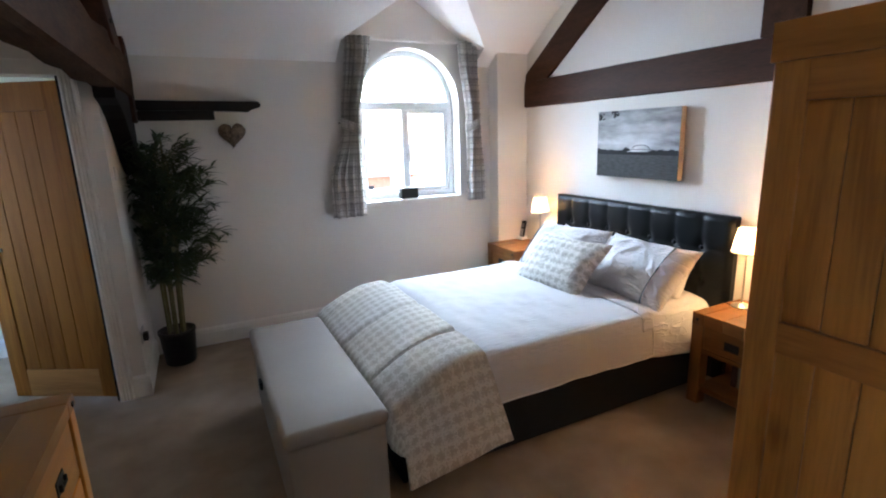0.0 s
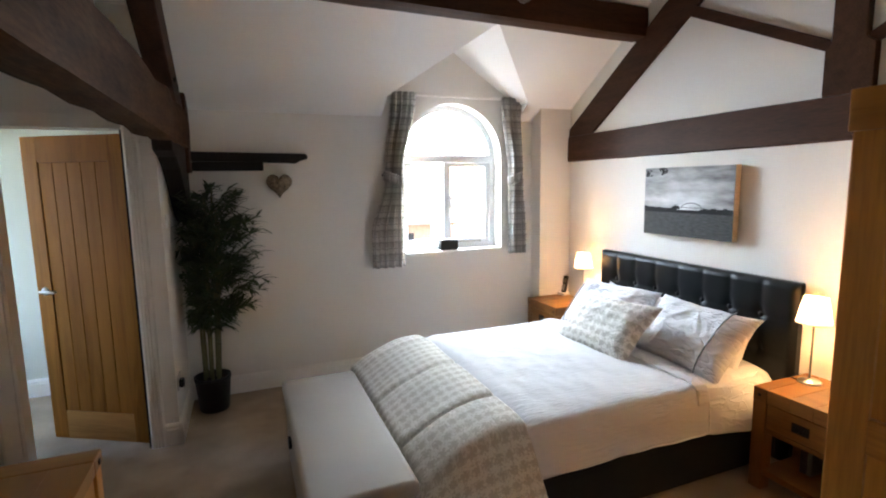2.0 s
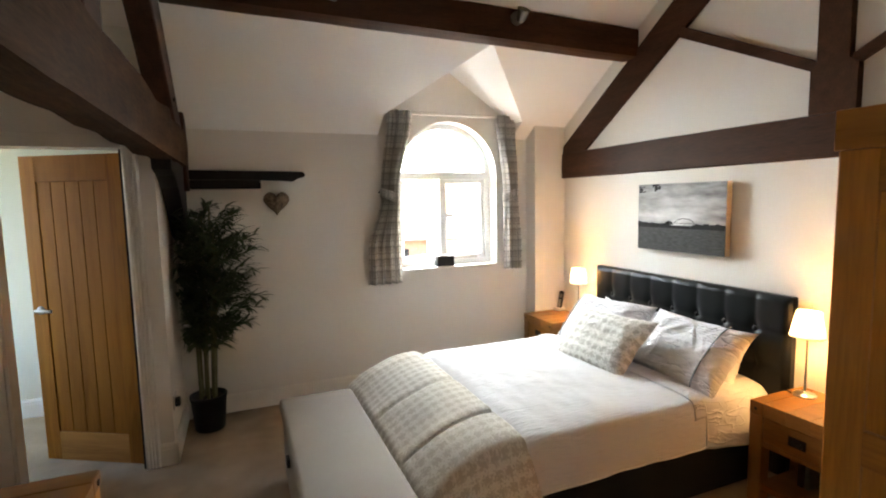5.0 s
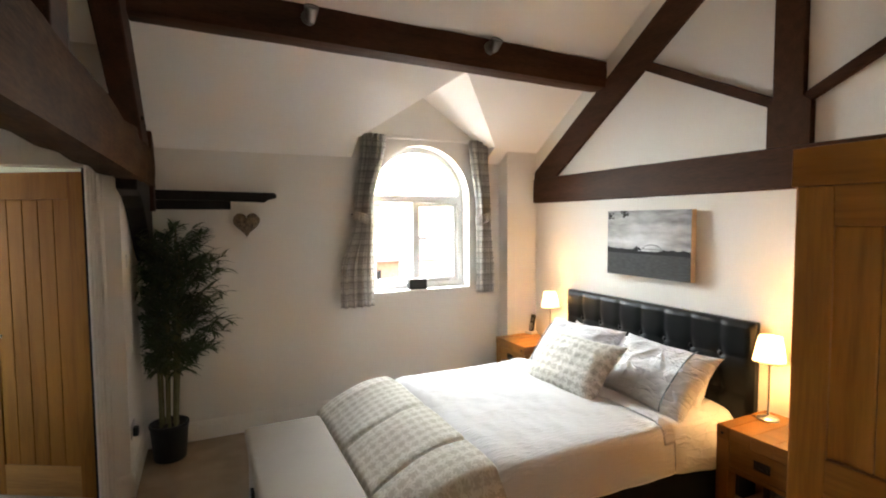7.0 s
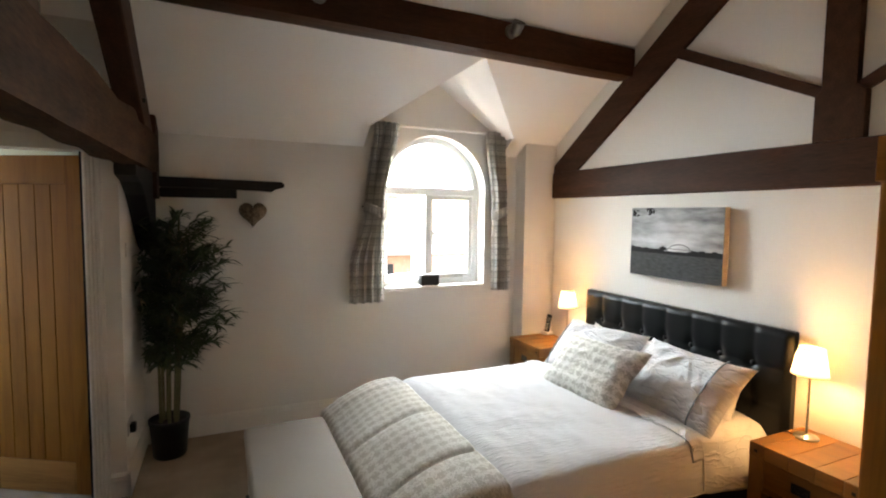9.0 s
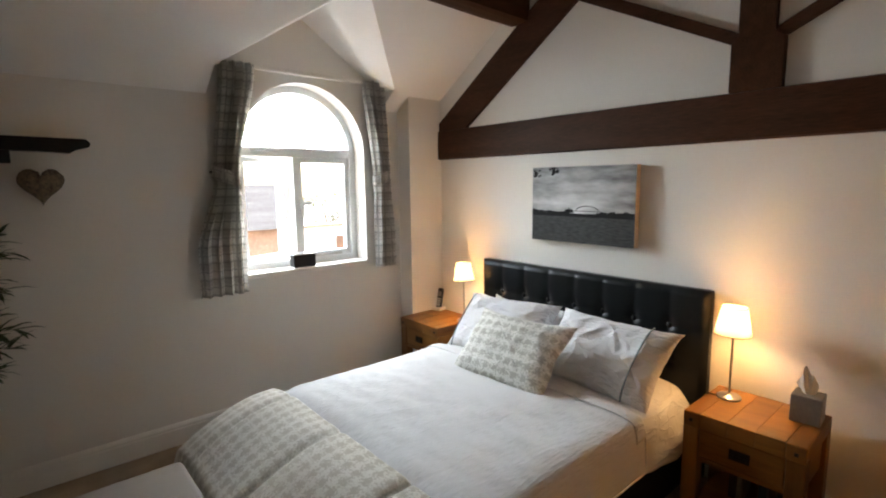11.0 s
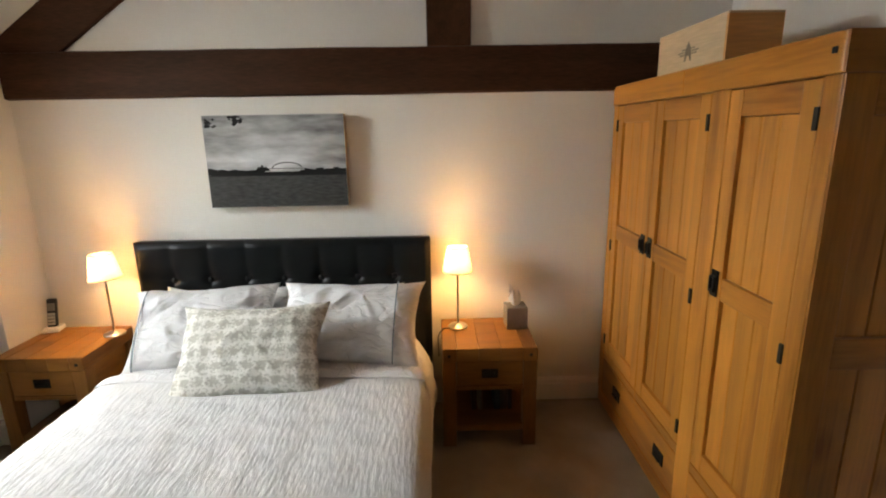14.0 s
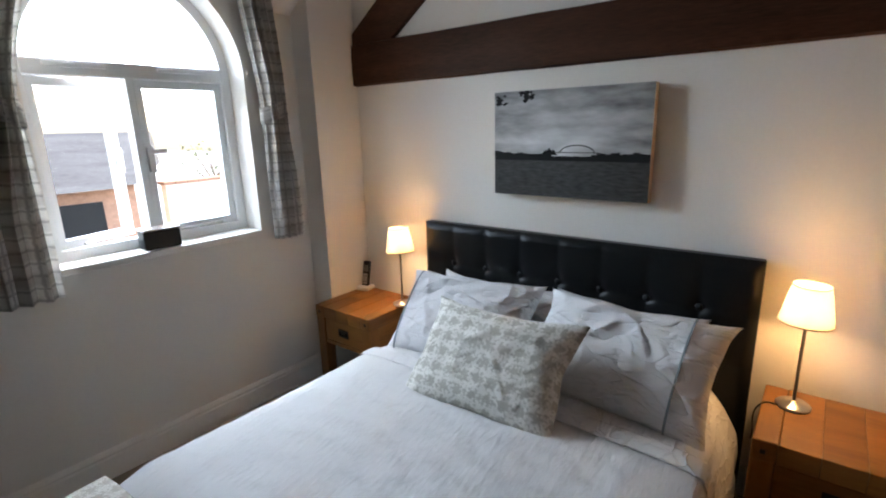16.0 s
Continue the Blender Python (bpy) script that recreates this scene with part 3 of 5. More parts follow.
house_part("wall", box(-0.8, 4.8, 12.2, 17.5, -2.8, 0.69), M_BRICK)
roof_bm = bmesh.new()
rv = [roof_bm.verts.new(p) for p in ((-1.0, 11.9, 0.70), (5.0, 11.9, 0.70), (8.0, 17.8, 0.70), (-1.0, 17.8, 0.70), (-1.0, 14.9, 1.66), (6.6, 14.9, 1.64))]
for face in ((0, 1, 5, 4), (1, 2, 5), (2, 3, 4, 5), (3, 0, 4), (3, 2, 1, 0)):
    roof_bm.faces.new([rv[k] for k in face])
house_part("roof", roof_bm, M_SLATE)
house_part("garage_door", box(2.2, 3.95, 12.17, 12.3, -1.9, 0.48, 0.01), M_BLKPL)
garden_wall = thing("garden_wall", "pale rendered garden wall with an orange brick coping", "garden wall", pose(8.5, 13.1, -2.8))
part("wall", box(-2.6, 3.5, -0.12, 0.12, 0, 3.28), M_RENDER, garden_wall)
for k in range(24):
    part("coping_brick", box(-2.65 + k * 0.258, -2.65 + k * 0.258 + 0.25, -0.17, 0.17, 3.28, 3.35, 0.008, 1), M_BRICK, garden_wall)
part("gate", box(-1.20, -0.90, -0.15, -0.122, 2.35, 3.0, 0.01), mat("brown_boards", (0.16, 0.085, 0.05), 0.8, vary=0.3, big=6, fine=40, bump=0.3), garden_wall, "small brown boarded hatch")
M_BARK = mat("tree_bark", (0.10, 0.08, 0.06), 0.9, vary=0.3, big=8, fine=40, bump=0.5)
M_TREELEAF = mat("tree_leaf", (0.07, 0.085, 0.04), 0.7, vary=0.5, big=3, fine=30, bump=0.1)
tree = thing("tree", "small bushy tree showing over the garden wall", "tree", pose(8.3, 15.2, -2.8))
random.seed(21)
trunk_bm, crown_bm = bmesh.new(), bmesh.new()


def limb(p, q, r0, r1):
    axis = (q - p).normalized()
    side = axis.orthogonal().normalized()
    other = axis.cross(side)
    ends = [[trunk_bm.verts.new(c + (side * math.cos(g) + other * math.sin(g)) * r) for g in [math.pi / 4 * m for m in range(8)]] for c, r in ((p, r0), (q, r1))]
    for m in range(8):
        trunk_bm.faces.new((ends[0][m], ends[0][(m + 1) % 8], ends[1][(m + 1) % 8], ends[1][m]))


limb(Vector((0, 0, 0)), Vector((0.05, 0, 2.9)), 0.10, 0.06)
for k in range(14):
    a, rise = k * 2.4, random.uniform(0.3, 1.2)
    tip = Vector((0.7 * math.cos(a) * random.uniform(0.4, 1.0), 0.6 * math.sin(a), 2.9 + rise))
    limb(Vector((0.05, 0, 2.7 + 0.02 * k)), tip, 0.03, 0.008)
    for q in range(26):
        c = tip + Vector((random.gauss(0, 0.14), random.gauss(0, 0.14), random.gauss(0, 0.10)))
        d1 = Vector((random.gauss(0, 1), random.gauss(0, 1), random.gauss(0, 1))).normalized() * 0.05
        d2 = d1.orthogonal().normalized() * 0.028
        crown_bm.faces.new([crown_bm.verts.new(c + o) for o in (d1, d2, -d1, -d2)])
part("trunk", trunk_bm, M_BARK, tree)
part("crown", crown_bm, M_TREELEAF, tree)

# ---- patterned and special materials ----


def uv_nodes(name, rough):
    m = bpy.data.materials.new(name)
    m.use_nodes = True
    nt = m.node_tree
    b = nt.nodes["Principled BSDF"]
    b.inputs["Roughness"].default_value = rough
    b.inputs["Specular IOR Level"].default_value = 0.2
    uv = nt.nodes.new("ShaderNodeTexCoord")
    return m, nt, b, uv


def node(nt, kind, **kw):
    n = nt.nodes.new(kind)
    for k, v in kw.items():
        if k == "op":
            n.operation = v
        else:
            n.inputs[int(k[1:])].default_value = v
    return n


def chain(nt, a, op, b):
    n = nt.nodes.new("ShaderNodeMath")
    n.operation = op
    for i, v in enumerate((a, b)):
        if isinstance(v, (int, float)):
            n.inputs[i].default_value = v
        elif v is not None:
            nt.links.new(v, n.inputs[i])
    return n.outputs[0]


def wave(nt, coord, period, soft=0.35, level=0.0):
    """A soft stripe, 0 to 1, along a coordinate in metres."""
    s = chain(nt, chain(nt, coord, "MULTIPLY", 2 * math.pi / period), "SINE", None)
    r = nt.nodes.new("ShaderNodeMapRange")
    r.inputs[1].default_value, r.inputs[2].default_value = level - soft, level + soft
    nt.links.new(s, r.inputs[0])
    return r.outputs[0]


def mixcol(nt, fac, a, b):
    n = nt.nodes.new("ShaderNodeMix")
    n.data_type = "RGBA"
    nt.links.new(fac, n.inputs[0])
    for i, v in ((6, a), (7, b)):
        if isinstance(v, tuple):
            n.inputs[i].default_value = (*v, 1)
        else:
            nt.links.new(v, n.inputs[i])
    return n.outputs[2]


def plaid(name, pale, mid, dark, period, rough=0.9, sheer=0.0):
    """Woven check: broad and fine stripes crossing in both directions, with a slubby weave."""
    m, nt, b, uv = uv_nodes(name, rough)
    sep = nt.nodes.new("ShaderNodeSeparateXYZ")
    nz = node(nt, "ShaderNodeTexNoise", _2=60.0, _3=4.0)
    nt.links.new(uv.outputs["UV"], nz.inputs["Vector"])
    nt.links.new(uv.outputs["UV"], sep.inputs[0])
    jit = chain(nt, chain(nt, nz.outputs[0], "SUBTRACT", 0.5), "MULTIPLY", 0.014)
    u = chain(nt, sep.outputs[0], "ADD", jit)
    v = chain(nt, sep.outputs[1], "ADD", jit)
    col = None
    broad = chain(nt, chain(nt, wave(nt, u, period), "ADD", wave(nt, v, period)), "MULTIPLY", 0.5)
    col = mixcol(nt, broad, pale, mid)
    fine = chain(nt, wave(nt, u, period / 2, 0.16, 0.86), "MAXIMUM", wave(nt, v, period / 2, 0.16, 0.86))
    col = mixcol(nt, chain(nt, fine, "MULTIPLY", 0.6), col, dark)
    nt.links.new(col, b.inputs["Base Color"])
    bump = node(nt, "ShaderNodeBump", _0=0.25, _1=0.002)
    nt.links.new(nz.outputs[0], bump.inputs["Height"])
    nt.links.new(bump.outputs[0], b.inputs["Normal"])
    if sheer:
        tr = nt.nodes.new("ShaderNodeBsdfTranslucent")
        nt.links.new(col, tr.inputs[0])
        mx = nt.nodes.new("ShaderNodeMixShader")
        mx.inputs[0].default_value = sheer
        nt.links.new(b.outputs[0], mx.inputs[1])
        nt.links.new(tr.outputs[0], mx.inputs[2])
        nt.links.new(mx.outputs[0], nt.nodes["Material Output"].inputs[0])
    return m


def damask(name, pale, dark, period, rough=0.85):
    """Leafy pale motifs in a check of darker crossing points."""
    m, nt, b, uv = uv_nodes(name, rough)
    sep = nt.nodes.new("ShaderNodeSeparateXYZ")
    nt.links.new(uv.outputs["UV"], sep.inputs[0])
    nz = node(nt, "ShaderNodeTexNoise", _2=75.0, _3=4.0)
    nt.links.new(uv.outputs["UV"], nz.inputs["Vector"])
    leaf = chain(nt, chain(nt, nz.outputs[0], "SUBTRACT", 0.5), "MULTIPLY", 11.0)
    k = 2 * math.pi / period
    su = chain(nt, chain(nt, sep.outputs[0], "MULTIPLY", k), "SINE", None)
    sv = chain(nt, chain(nt, sep.outputs[1], "MULTIPLY", k), "SINE", None)
    form = chain(nt, chain(nt, chain(nt, su, "MULTIPLY", 0.7), "ADD", chain(nt, sv, "MULTIPLY", 1.0)), "ADD", chain(nt, chain(nt, su, "MULTIPLY", sv), "MULTIPLY", 0.4))
    val = chain(nt, form, "ADD", leaf)
    r = nt.nodes.new("ShaderNodeMapRange")
    r.inputs[1].default_value, r.inputs[2].default_value = -0.9, 0.9
    nt.links.new(val, r.inputs[0])
    col = mixcol(nt, r.outputs[0], pale, dark)
    nt.links.new(col, b.inputs["Base Color"])
    fine = node(nt, "ShaderNodeTexNoise", _2=220.0, _3=3.0)
    nt.links.new(uv.outputs["UV"], fine.inputs["Vector"])
    bump = node(nt, "ShaderNodeBump", _0=0.3, _1=0.002)
    nt.links.new(chain(nt, fine.outputs[0], "SUBTRACT", chain(nt, r.outputs[0], "MULTIPLY", 0.5)), bump.inputs["Height"])
    nt.links.new(bump.outputs[0], b.inputs["Normal"])
    return m


M_CURTAIN = plaid("checked_curtain", (0.93, 0.91, 0.87), (0.64, 0.615, 0.575), (0.33, 0.305, 0.285), 0.105, 0.9, 0.5)
M_THROW = damask("damask_throw", (0.76, 0.73, 0.66), (0.55, 0.505, 0.43), 0.072)
M_CUSHION = damask("damask_cushion", (0.76, 0.745, 0.70), (0.47, 0.455, 0.405), 0.064)


def matelasse():
    """White quilted coverlet: short ripples across the bed."""
    m, nt, b, uv = uv_nodes("white_rippled_coverlet", 0.85)
    b.inputs["Base Color"].default_value = (0.70, 0.695, 0.70, 1)
    mp = node(nt, "ShaderNodeMapping")
    mp.inputs["Scale"].default_value = (13, 60, 1)
    mp.inputs["Rotation"].default_value = (0, 0, -0.2)
    nt.links.new(uv.outputs["UV"], mp.inputs[0])
    nz = node(nt, "ShaderNodeTexNoise", _2=1.0, _3=3.0)
    nt.links.new(mp.outputs[0], nz.inputs["Vector"])
    big = node(nt, "ShaderNodeTexNoise", _2=5.0, _3=2.0)
    nt.links.new(uv.outputs["UV"], big.inputs["Vector"])
    h = chain(nt, chain(nt, nz.outputs[0], "MULTIPLY", 0.55), "ADD", big.outputs[0])
    bump = node(nt, "ShaderNodeBump", _0=0.85, _1=0.014)
    nt.links.new(h, bump.inputs["Height"])
    nt.links.new(bump.outputs[0], b.inputs["Normal"])
    return m


M_COVER = matelasse()


def pillow_cotton():
    """White cotton with soft folds and sharp ironing creases."""
    m, nt, b, uv = uv_nodes("white_creased_cotton", 0.85)
    b.inputs["Base Color"].default_value = (0.71, 0.705, 0.715, 1)
    mp = node(nt, "ShaderNodeMapping")
    mp.inputs["Scale"].default_value = (5, 8, 1)
    mp.inputs["Rotation"].default_value = (0, 0, 0.5)
    nt.links.new(uv.outputs["UV"], mp.inputs[0])
    nz = node(nt, "ShaderNodeTexNoise", _2=1.0, _3=4.0)
    nz.inputs["Distortion"].default_value = 1.0
    nt.links.new(mp.outputs[0], nz.inputs["Vector"])
    ridge = None
    for scale, turn, gain in ((3.2, 0.9, 0.45), (6.5, -0.35, 0.28)):
        mq = node(nt, "ShaderNodeMapping")
        mq.inputs["Scale"].default_value = (scale, scale * 2.2, 1)
        mq.inputs["Rotation"].default_value = (0, 0, turn)
        nt.links.new(uv.outputs["UV"], mq.inputs[0])
        rn = node(nt, "ShaderNodeTexNoise", _2=1.0, _3=2.0)
        rn.inputs["Distortion"].default_value = 0.6
        nt.links.new(mq.outputs[0], rn.inputs["Vector"])
        off = chain(nt, chain(nt, rn.outputs[0], "SUBTRACT", 0.5), "ABSOLUTE", None)
        r = nt.nodes.new("ShaderNodeMapRange")
        r.inputs[1].default_value, r.inputs[2].default_value = 0.05, 0.0
        nt.links.new(off, r.inputs[0])
        g = chain(nt, chain(nt, r.outputs[0], "POWER", 2.0), "MULTIPLY", gain)
        ridge = g if ridge is None else chain(nt, ridge, "ADD", g)
    bump = node(nt, "ShaderNodeBump", _0=0.62, _1=0.016)
    nt.links.new(chain(nt, chain(nt, nz.outputs[0], "MULTIPLY", 0.55), "ADD", ridge), bump.inputs["Height"])
    nt.links.new(bump.outputs[0], b.inputs["Normal"])
    return m


M_PILLOW = pillow_cotton()
M_GREYLINE = mat("grey_piping", (0.22, 0.25, 0.27), 0.8)


def cloth(name, fn, nu, nv, su, sv, material, parent=None, thick=0.0, label=""):
    """A sheet over 0..1 squared, fn giving its places, with texture coordinates su by sv metres."""
    bm = bmesh.new()
    uvl = bm.loops.layers.uv.new("UVMap")
    g = [[bm.verts.new(fn(i / nu, j / nv)) for j in range(nv + 1)] for i in range(nu + 1)]
    for i in range(nu):
        for j in range(nv):
            f = bm.faces.new((g[i][j], g[i + 1][j], g[i + 1][j + 1], g[i][j + 1]))
            for loop, (a, b) in zip(f.loops, ((i, j), (i + 1, j), (i + 1, j + 1), (i, j + 1))):
                loop[uvl].uv = (a / nu * su, b / nv * sv)
    ob = finish(name, bm, material, parent, label, True)
    if thick:
        s = ob.modifiers.new("solid", "SOLIDIFY")
        s.thickness, s.offset = thick, -1
    return ob


def wob(x, y, z, s=1.0):
    return noise.noise(Vector((x * s, y * s, z * s)))


def smooth01(t):
    t = max(0.0, min(1.0, t))
    return t * t * (3 - 2 * t)


def edging(name, fn, path, r, material, parent, label=""):
    """A thin rolled edge along a cloth; path gives (u, v) along it."""
    bm = bmesh.new()
    prev = None
    pts = [Vector(fn(*q)) for q in path]
    for i, c in enumerate(pts):
        d = (pts[min(i + 1, len(pts) - 1)] - pts[max(i - 1, 0)]).normalized()
        s = d.cross(Vector((0.3, 0.2, 1))).normalized()
        k = s.cross(d)
        ring_ = [bm.verts.new(c + s * (r * math.cos(g)) + k * (r * math.sin(g))) for g in [math.pi / 3 * m for m in range(6)]]
        if prev:
            for m in range(6):
                bm.faces.new((prev[m], prev[(m + 1) % 6], ring_[(m + 1) % 6], ring_[m]))
        prev = ring_
    return part(name, bm, material, parent, label, True)


# ---- curtains ----


def curtain(top, mid, low, z_tie, z_low, seed, side):
    """A gathered curtain held by a tieback: (x0, x1) at its top, tie and hem."""
    t = thing("curtain", "grey and cream checked curtain gathered by a fabric tieback", "curtain", pose(sum(low) / 2, YW - 0.06, z_low), "window curtains")
    inv = t.matrix_world.inverted()
    zt = 2.43

    def fn(u, v):
        z = zt + (z_low - zt) * v
        if z > z_tie:
            k = smooth01((zt - z) / (zt - z_tie))
            a, b = (top[i] + (mid[i] - top[i]) * k for i in (0, 1))
        else:
            k = smooth01((z_tie - z) / (z_tie - z_low) * 1.6)
            a, b = (mid[i] + (low[i] - mid[i]) * k for i in (0, 1))
        deep = 0.034 + 0.016 * math.sin(math.pi * min(1, v * 1.3)) + 0.006 * wob(u * 4, v * 3, seed)
        y = YW - 0.082 + deep * math.sin(2 * math.pi * (4.5 * u + 0.15 * wob(v * 3, u * 2, seed)))
        x = a + (b - a) * (u + 0.024 * math.sin(2 * math.pi * 9 * u))
        if v < 0.03:
            y += 0.008
        return inv @ Vector((x, y, z + 0.004 * wob(u * 9, seed, 0)))
    cloth("fabric", fn, 96, 40, 0.62, zt - z_low, M_CURTAIN, t, 0.002)
    hk = mid[0] - 0.004 if side < 0 else mid[1] + 0.004
    hook = join(box(-0.006, 0.006, 0.0, 0.05, -0.006, 0.006, 0.002), box(-0.011, 0.011, -0.012, 0.0, -0.011, 0.011, 0.004))
    bmesh.ops.translate(hook, verts=hook.verts[:], vec=(hk - sum(low) / 2, 0.008, z_tie + 0.035 - z_low))
    part("hook", hook, M_IRON, t, "small dark tieback hook")

    def band(u, v):
        a = 2 * math.pi * u
        x0, x1 = mid[0] - 0.012, mid[1] + 0.012
        zz = z_tie + (v - 0.5) * 0.085 + side * 0.03 * math.cos(a)
        return inv @ Vector(((x0 + x1) / 2 + (x1 - x0) / 2 * math.cos(a), YW - 0.065 + 0.06 * math.sin(a), zz))
    cloth("tieback", band, 32, 4, 0.4, 0.085, M_CURTAIN, t, 0.004, "cream checked tieback band")


curtain((1.485, 1.71), (1.42, 1.575), (1.285, 1.585), 1.70, 0.94, 1.0, -1)
curtain((2.535, 2.735), (2.62, 2.755), (2.61, 2.80), 1.70, 0.985, 7.0, 1)
rail = thing("curtain_rail", "slim white curtain rail above the arched window", "curtain rail", pose(DXM, YW - 0.05, 2.415))
part("track", box(-0.62, 0.66, -0.012, 0.012, -0.012, 0.012, 0.004), M_TRIM, rail)
for k in (-0.55, 0.0, 0.55):
    part("bracket", box(k - 0.012, k + 0.012, 0.0, 0.05, -0.01, 0.016, 0.003), M_TRIM, rail)

radio = thing("clock_radio", "small black clock radio on the window sill", "radio", pose(2.04, YW + 0.05, SILL + 0.012, 0, 0, -4))
part("body", box(-0.085, 0.085, -0.045, 0.045, 0.004, 0.095, 0.008, 3), M_BLKPL, radio)
part("top_plate", box(-0.088, 0.088, -0.048, 0.048, 0.095, 0.104, 0.003), M_STEEL, radio)
for sx in (-0.06, 0.06):
    part("foot", box(sx - 0.01, sx + 0.01, -0.03, 0.03, 0, 0.005, 0.001), M_BLKPL, radio)

# ---- hanging heart ----
heart = thing("hanging_heart", "woven brown wicker heart hanging from the timber bracket", "wicker heart", pose(0.565, YW - 0.06, 1.668))
M_WICKER = mat("wicker", (0.20, 0.15, 0.105), 0.8, vary=0.75, big=22, fine=70, bump=0.8, depth=0.006)
bm = bmesh.new()
rows_h = []
for i in range(41):
    a = 2 * math.pi * i / 40
    hx = 0.0062 * 16 * math.sin(a) ** 3
    hz = 0.0068 * (13 * math.cos(a) - 4.2 * math.cos(2 * a) - 1.6 * math.cos(3 * a) - math.cos(4 * a))
    rows_h.append((hx, hz))
levels = [(-0.052, 0.2), (-0.047, 0.45), (-0.036, 0.7), (-0.018, 0.92), (0.0, 1.0), (0.018, 0.92), (0.036, 0.7), (0.047, 0.45)]
rings = [[bm.verts.new((x * s + 0.004 * wob(x * 60, y * 50, z * 60), y, z * s + 0.004 * wob(z * 60, x * 60, y * 40))) for x, z in rows_h[:-1]] for y, s in levels]
for a, b in zip(rings, rings[1:]):
    for i in range(40):
        bm.faces.new((a[i], b[i], b[(i + 1) % 40], a[(i + 1) % 40]))
bm.faces.new(rings[0])
bm.faces.new(rings[-1][::-1])
part("wicker", bm, M_WICKER, heart)
random.seed(8)
for k in range(22):
    a, f = 2 * math.pi * k / 22, random.uniform(0.5, 0.85)
    i, j = int(a / (2 * math.pi) * 40) % 40, (int(a / (2 * math.pi) * 40) + random.choice((5, 6, 34, 35))) % 40
    p, q = rows_h[i], rows_h[j]
    dy = -0.058 + 0.05 * f * f
    part("twig", beam((p[0] * f, dy + 0.004, p[1] * f), (q[0] * (f + 0.08), dy + 0.008, q[1] * (f + 0.08)), 0.005, 0.005), M_WICKER, heart)
part("string", box(-0.0015, 0.0015, -0.0015, 0.0015, 0.05, 0.18), M_TRIM, heart, "white hanging string")

# ---- bench at the foot of the bed ----
bench = thing("ottoman_bench", "pale grey upholstered ottoman bench at the bed's foot", "ottoman", pose(0.665, 2.69, 0))
part("body", box(-0.205, 0.21, -0.645, 0.645, 0.015, 0.40, 0.012, 3), M_BENCH, bench)
bm = box(-0.222, 0.222, -0.66, 0.66, 0.404, 0.475, 0.026, 4)
bmesh.ops.subdivide_edges(bm, edges=[e for e in bm.edges if e.calc_length() > 0.25], cuts=6, use_grid_fill=True)
for v in bm.verts:
    if v.co.z > 0.47:
        v.co.z += 0.014 * (1 - (v.co.x / 0.222) ** 2) * (1 - (v.co.y / 0.66) ** 4)
part("lid", bm, M_BENCH, bench, smooth=True)
part("pull_tab", box(-0.238, -0.222, -0.03, 0.03, 0.385, 0.425, 0.004), M_BLKPL, bench)
for sx in (-0.17, 0.17):
    for sy in (-0.6, 0.6):
        part("foot", box(sx - 0.02, sx + 0.02, sy - 0.02, sy + 0.02, 0, 0.018), M_BLKPL, bench)

# ---- bed ----
BY0, BY1, BX0 = 2.09, 3.57, 0.93
bed = thing("bed", "king-size divan bed with a buttoned black leather headboard", "bed", pose(2.1, 2.87, 0))


def bed_part(name, bm, material, label="", smooth=False):
    bmesh.ops.transform(bm, matrix=Matrix.Translation((-2.1, -2.87, 0)), verts=bm.verts[:])
    return part(name, bm, material, bed, label, smooth)


bed_part("base", box(BX0 + 0.03, 3.12, BY0 + 0.02, BY1 - 0.02, 0.02, 0.32, 0.012), M_BASE, "black fabric divan base")
bed_part("mattress", box(BX0 + 0.30, 3.12, BY0 + 0.11, BY1 - 0.04, 0.32, 0.50, 0.04, 4), M_SHEET, "white mattress")
for cx in (1.1, 2.9):
    for cy in (BY0 + 0.12, BY1 - 0.12):
        bed_part("caster", box(cx - 0.03, cx + 0.03, cy - 0.03, cy + 0.03, 0, 0.025, 0.005), M_BLKPL)


def headboard():
    """Padded board: eight upright channels pulled in by rows of buttons."""
    y0, y1, z0, z1 = 2.07, 3.735, 0.0, 1.065
    nu, nv = 176, 120
    wide = (y1 - y0) / 8
    rows = (0.845, 0.625, 0.405)
    bm = bmesh.new()

    def depth(y, z):
        a = (y - y0) / wide
        off = abs(a - round(a)) * wide            # metres to the nearest seam
        seam = 1 - math.exp(-(off / 0.026) ** 1.5)
        d = 0.022 + 0.008 * seam
        near = min(rows, key=lambda r: abs(r - z))
        dz = z - near
        across = math.exp(-(off / 0.034) ** 2) if 0.5 < a < 7.5 else 0.0
        d -= 0.017 * across * math.exp(-(dz / (0.050 if dz > 0 else 0.022)) ** 2)
        d -= 0.003 * math.exp(-(dz / 0.014) ** 2)   # the cross seam between rows
        if z > rows[0]:
            d -= 0.004 * ((z - rows[0]) / (z1 - rows[0])) ** 2
        edge = min(1.0, (z1 - z) / 0.035) * min(1.0, (y - y0) / 0.03) * min(1.0, (y1 - y) / 0.03)
        return d * math.sqrt(max(0.0, edge)) + 0.001 * wob(y * 9, z * 9, 2)
    g = [[bm.verts.new((3.166 - depth(y0 + (y1 - y0) * i / nu, z0 + (z1 - z0) * j / nv), y0 + (y1 - y0) * i / nu, z0 + (z1 - z0) * j / nv)) for j in range(nv + 1)] for i in range(nu + 1)]
    for i in range(nu):
        for j in range(nv):
            bm.faces.new((g[i][j], g[i + 1][j], g[i + 1][j + 1], g[i][j + 1]))
    return bm


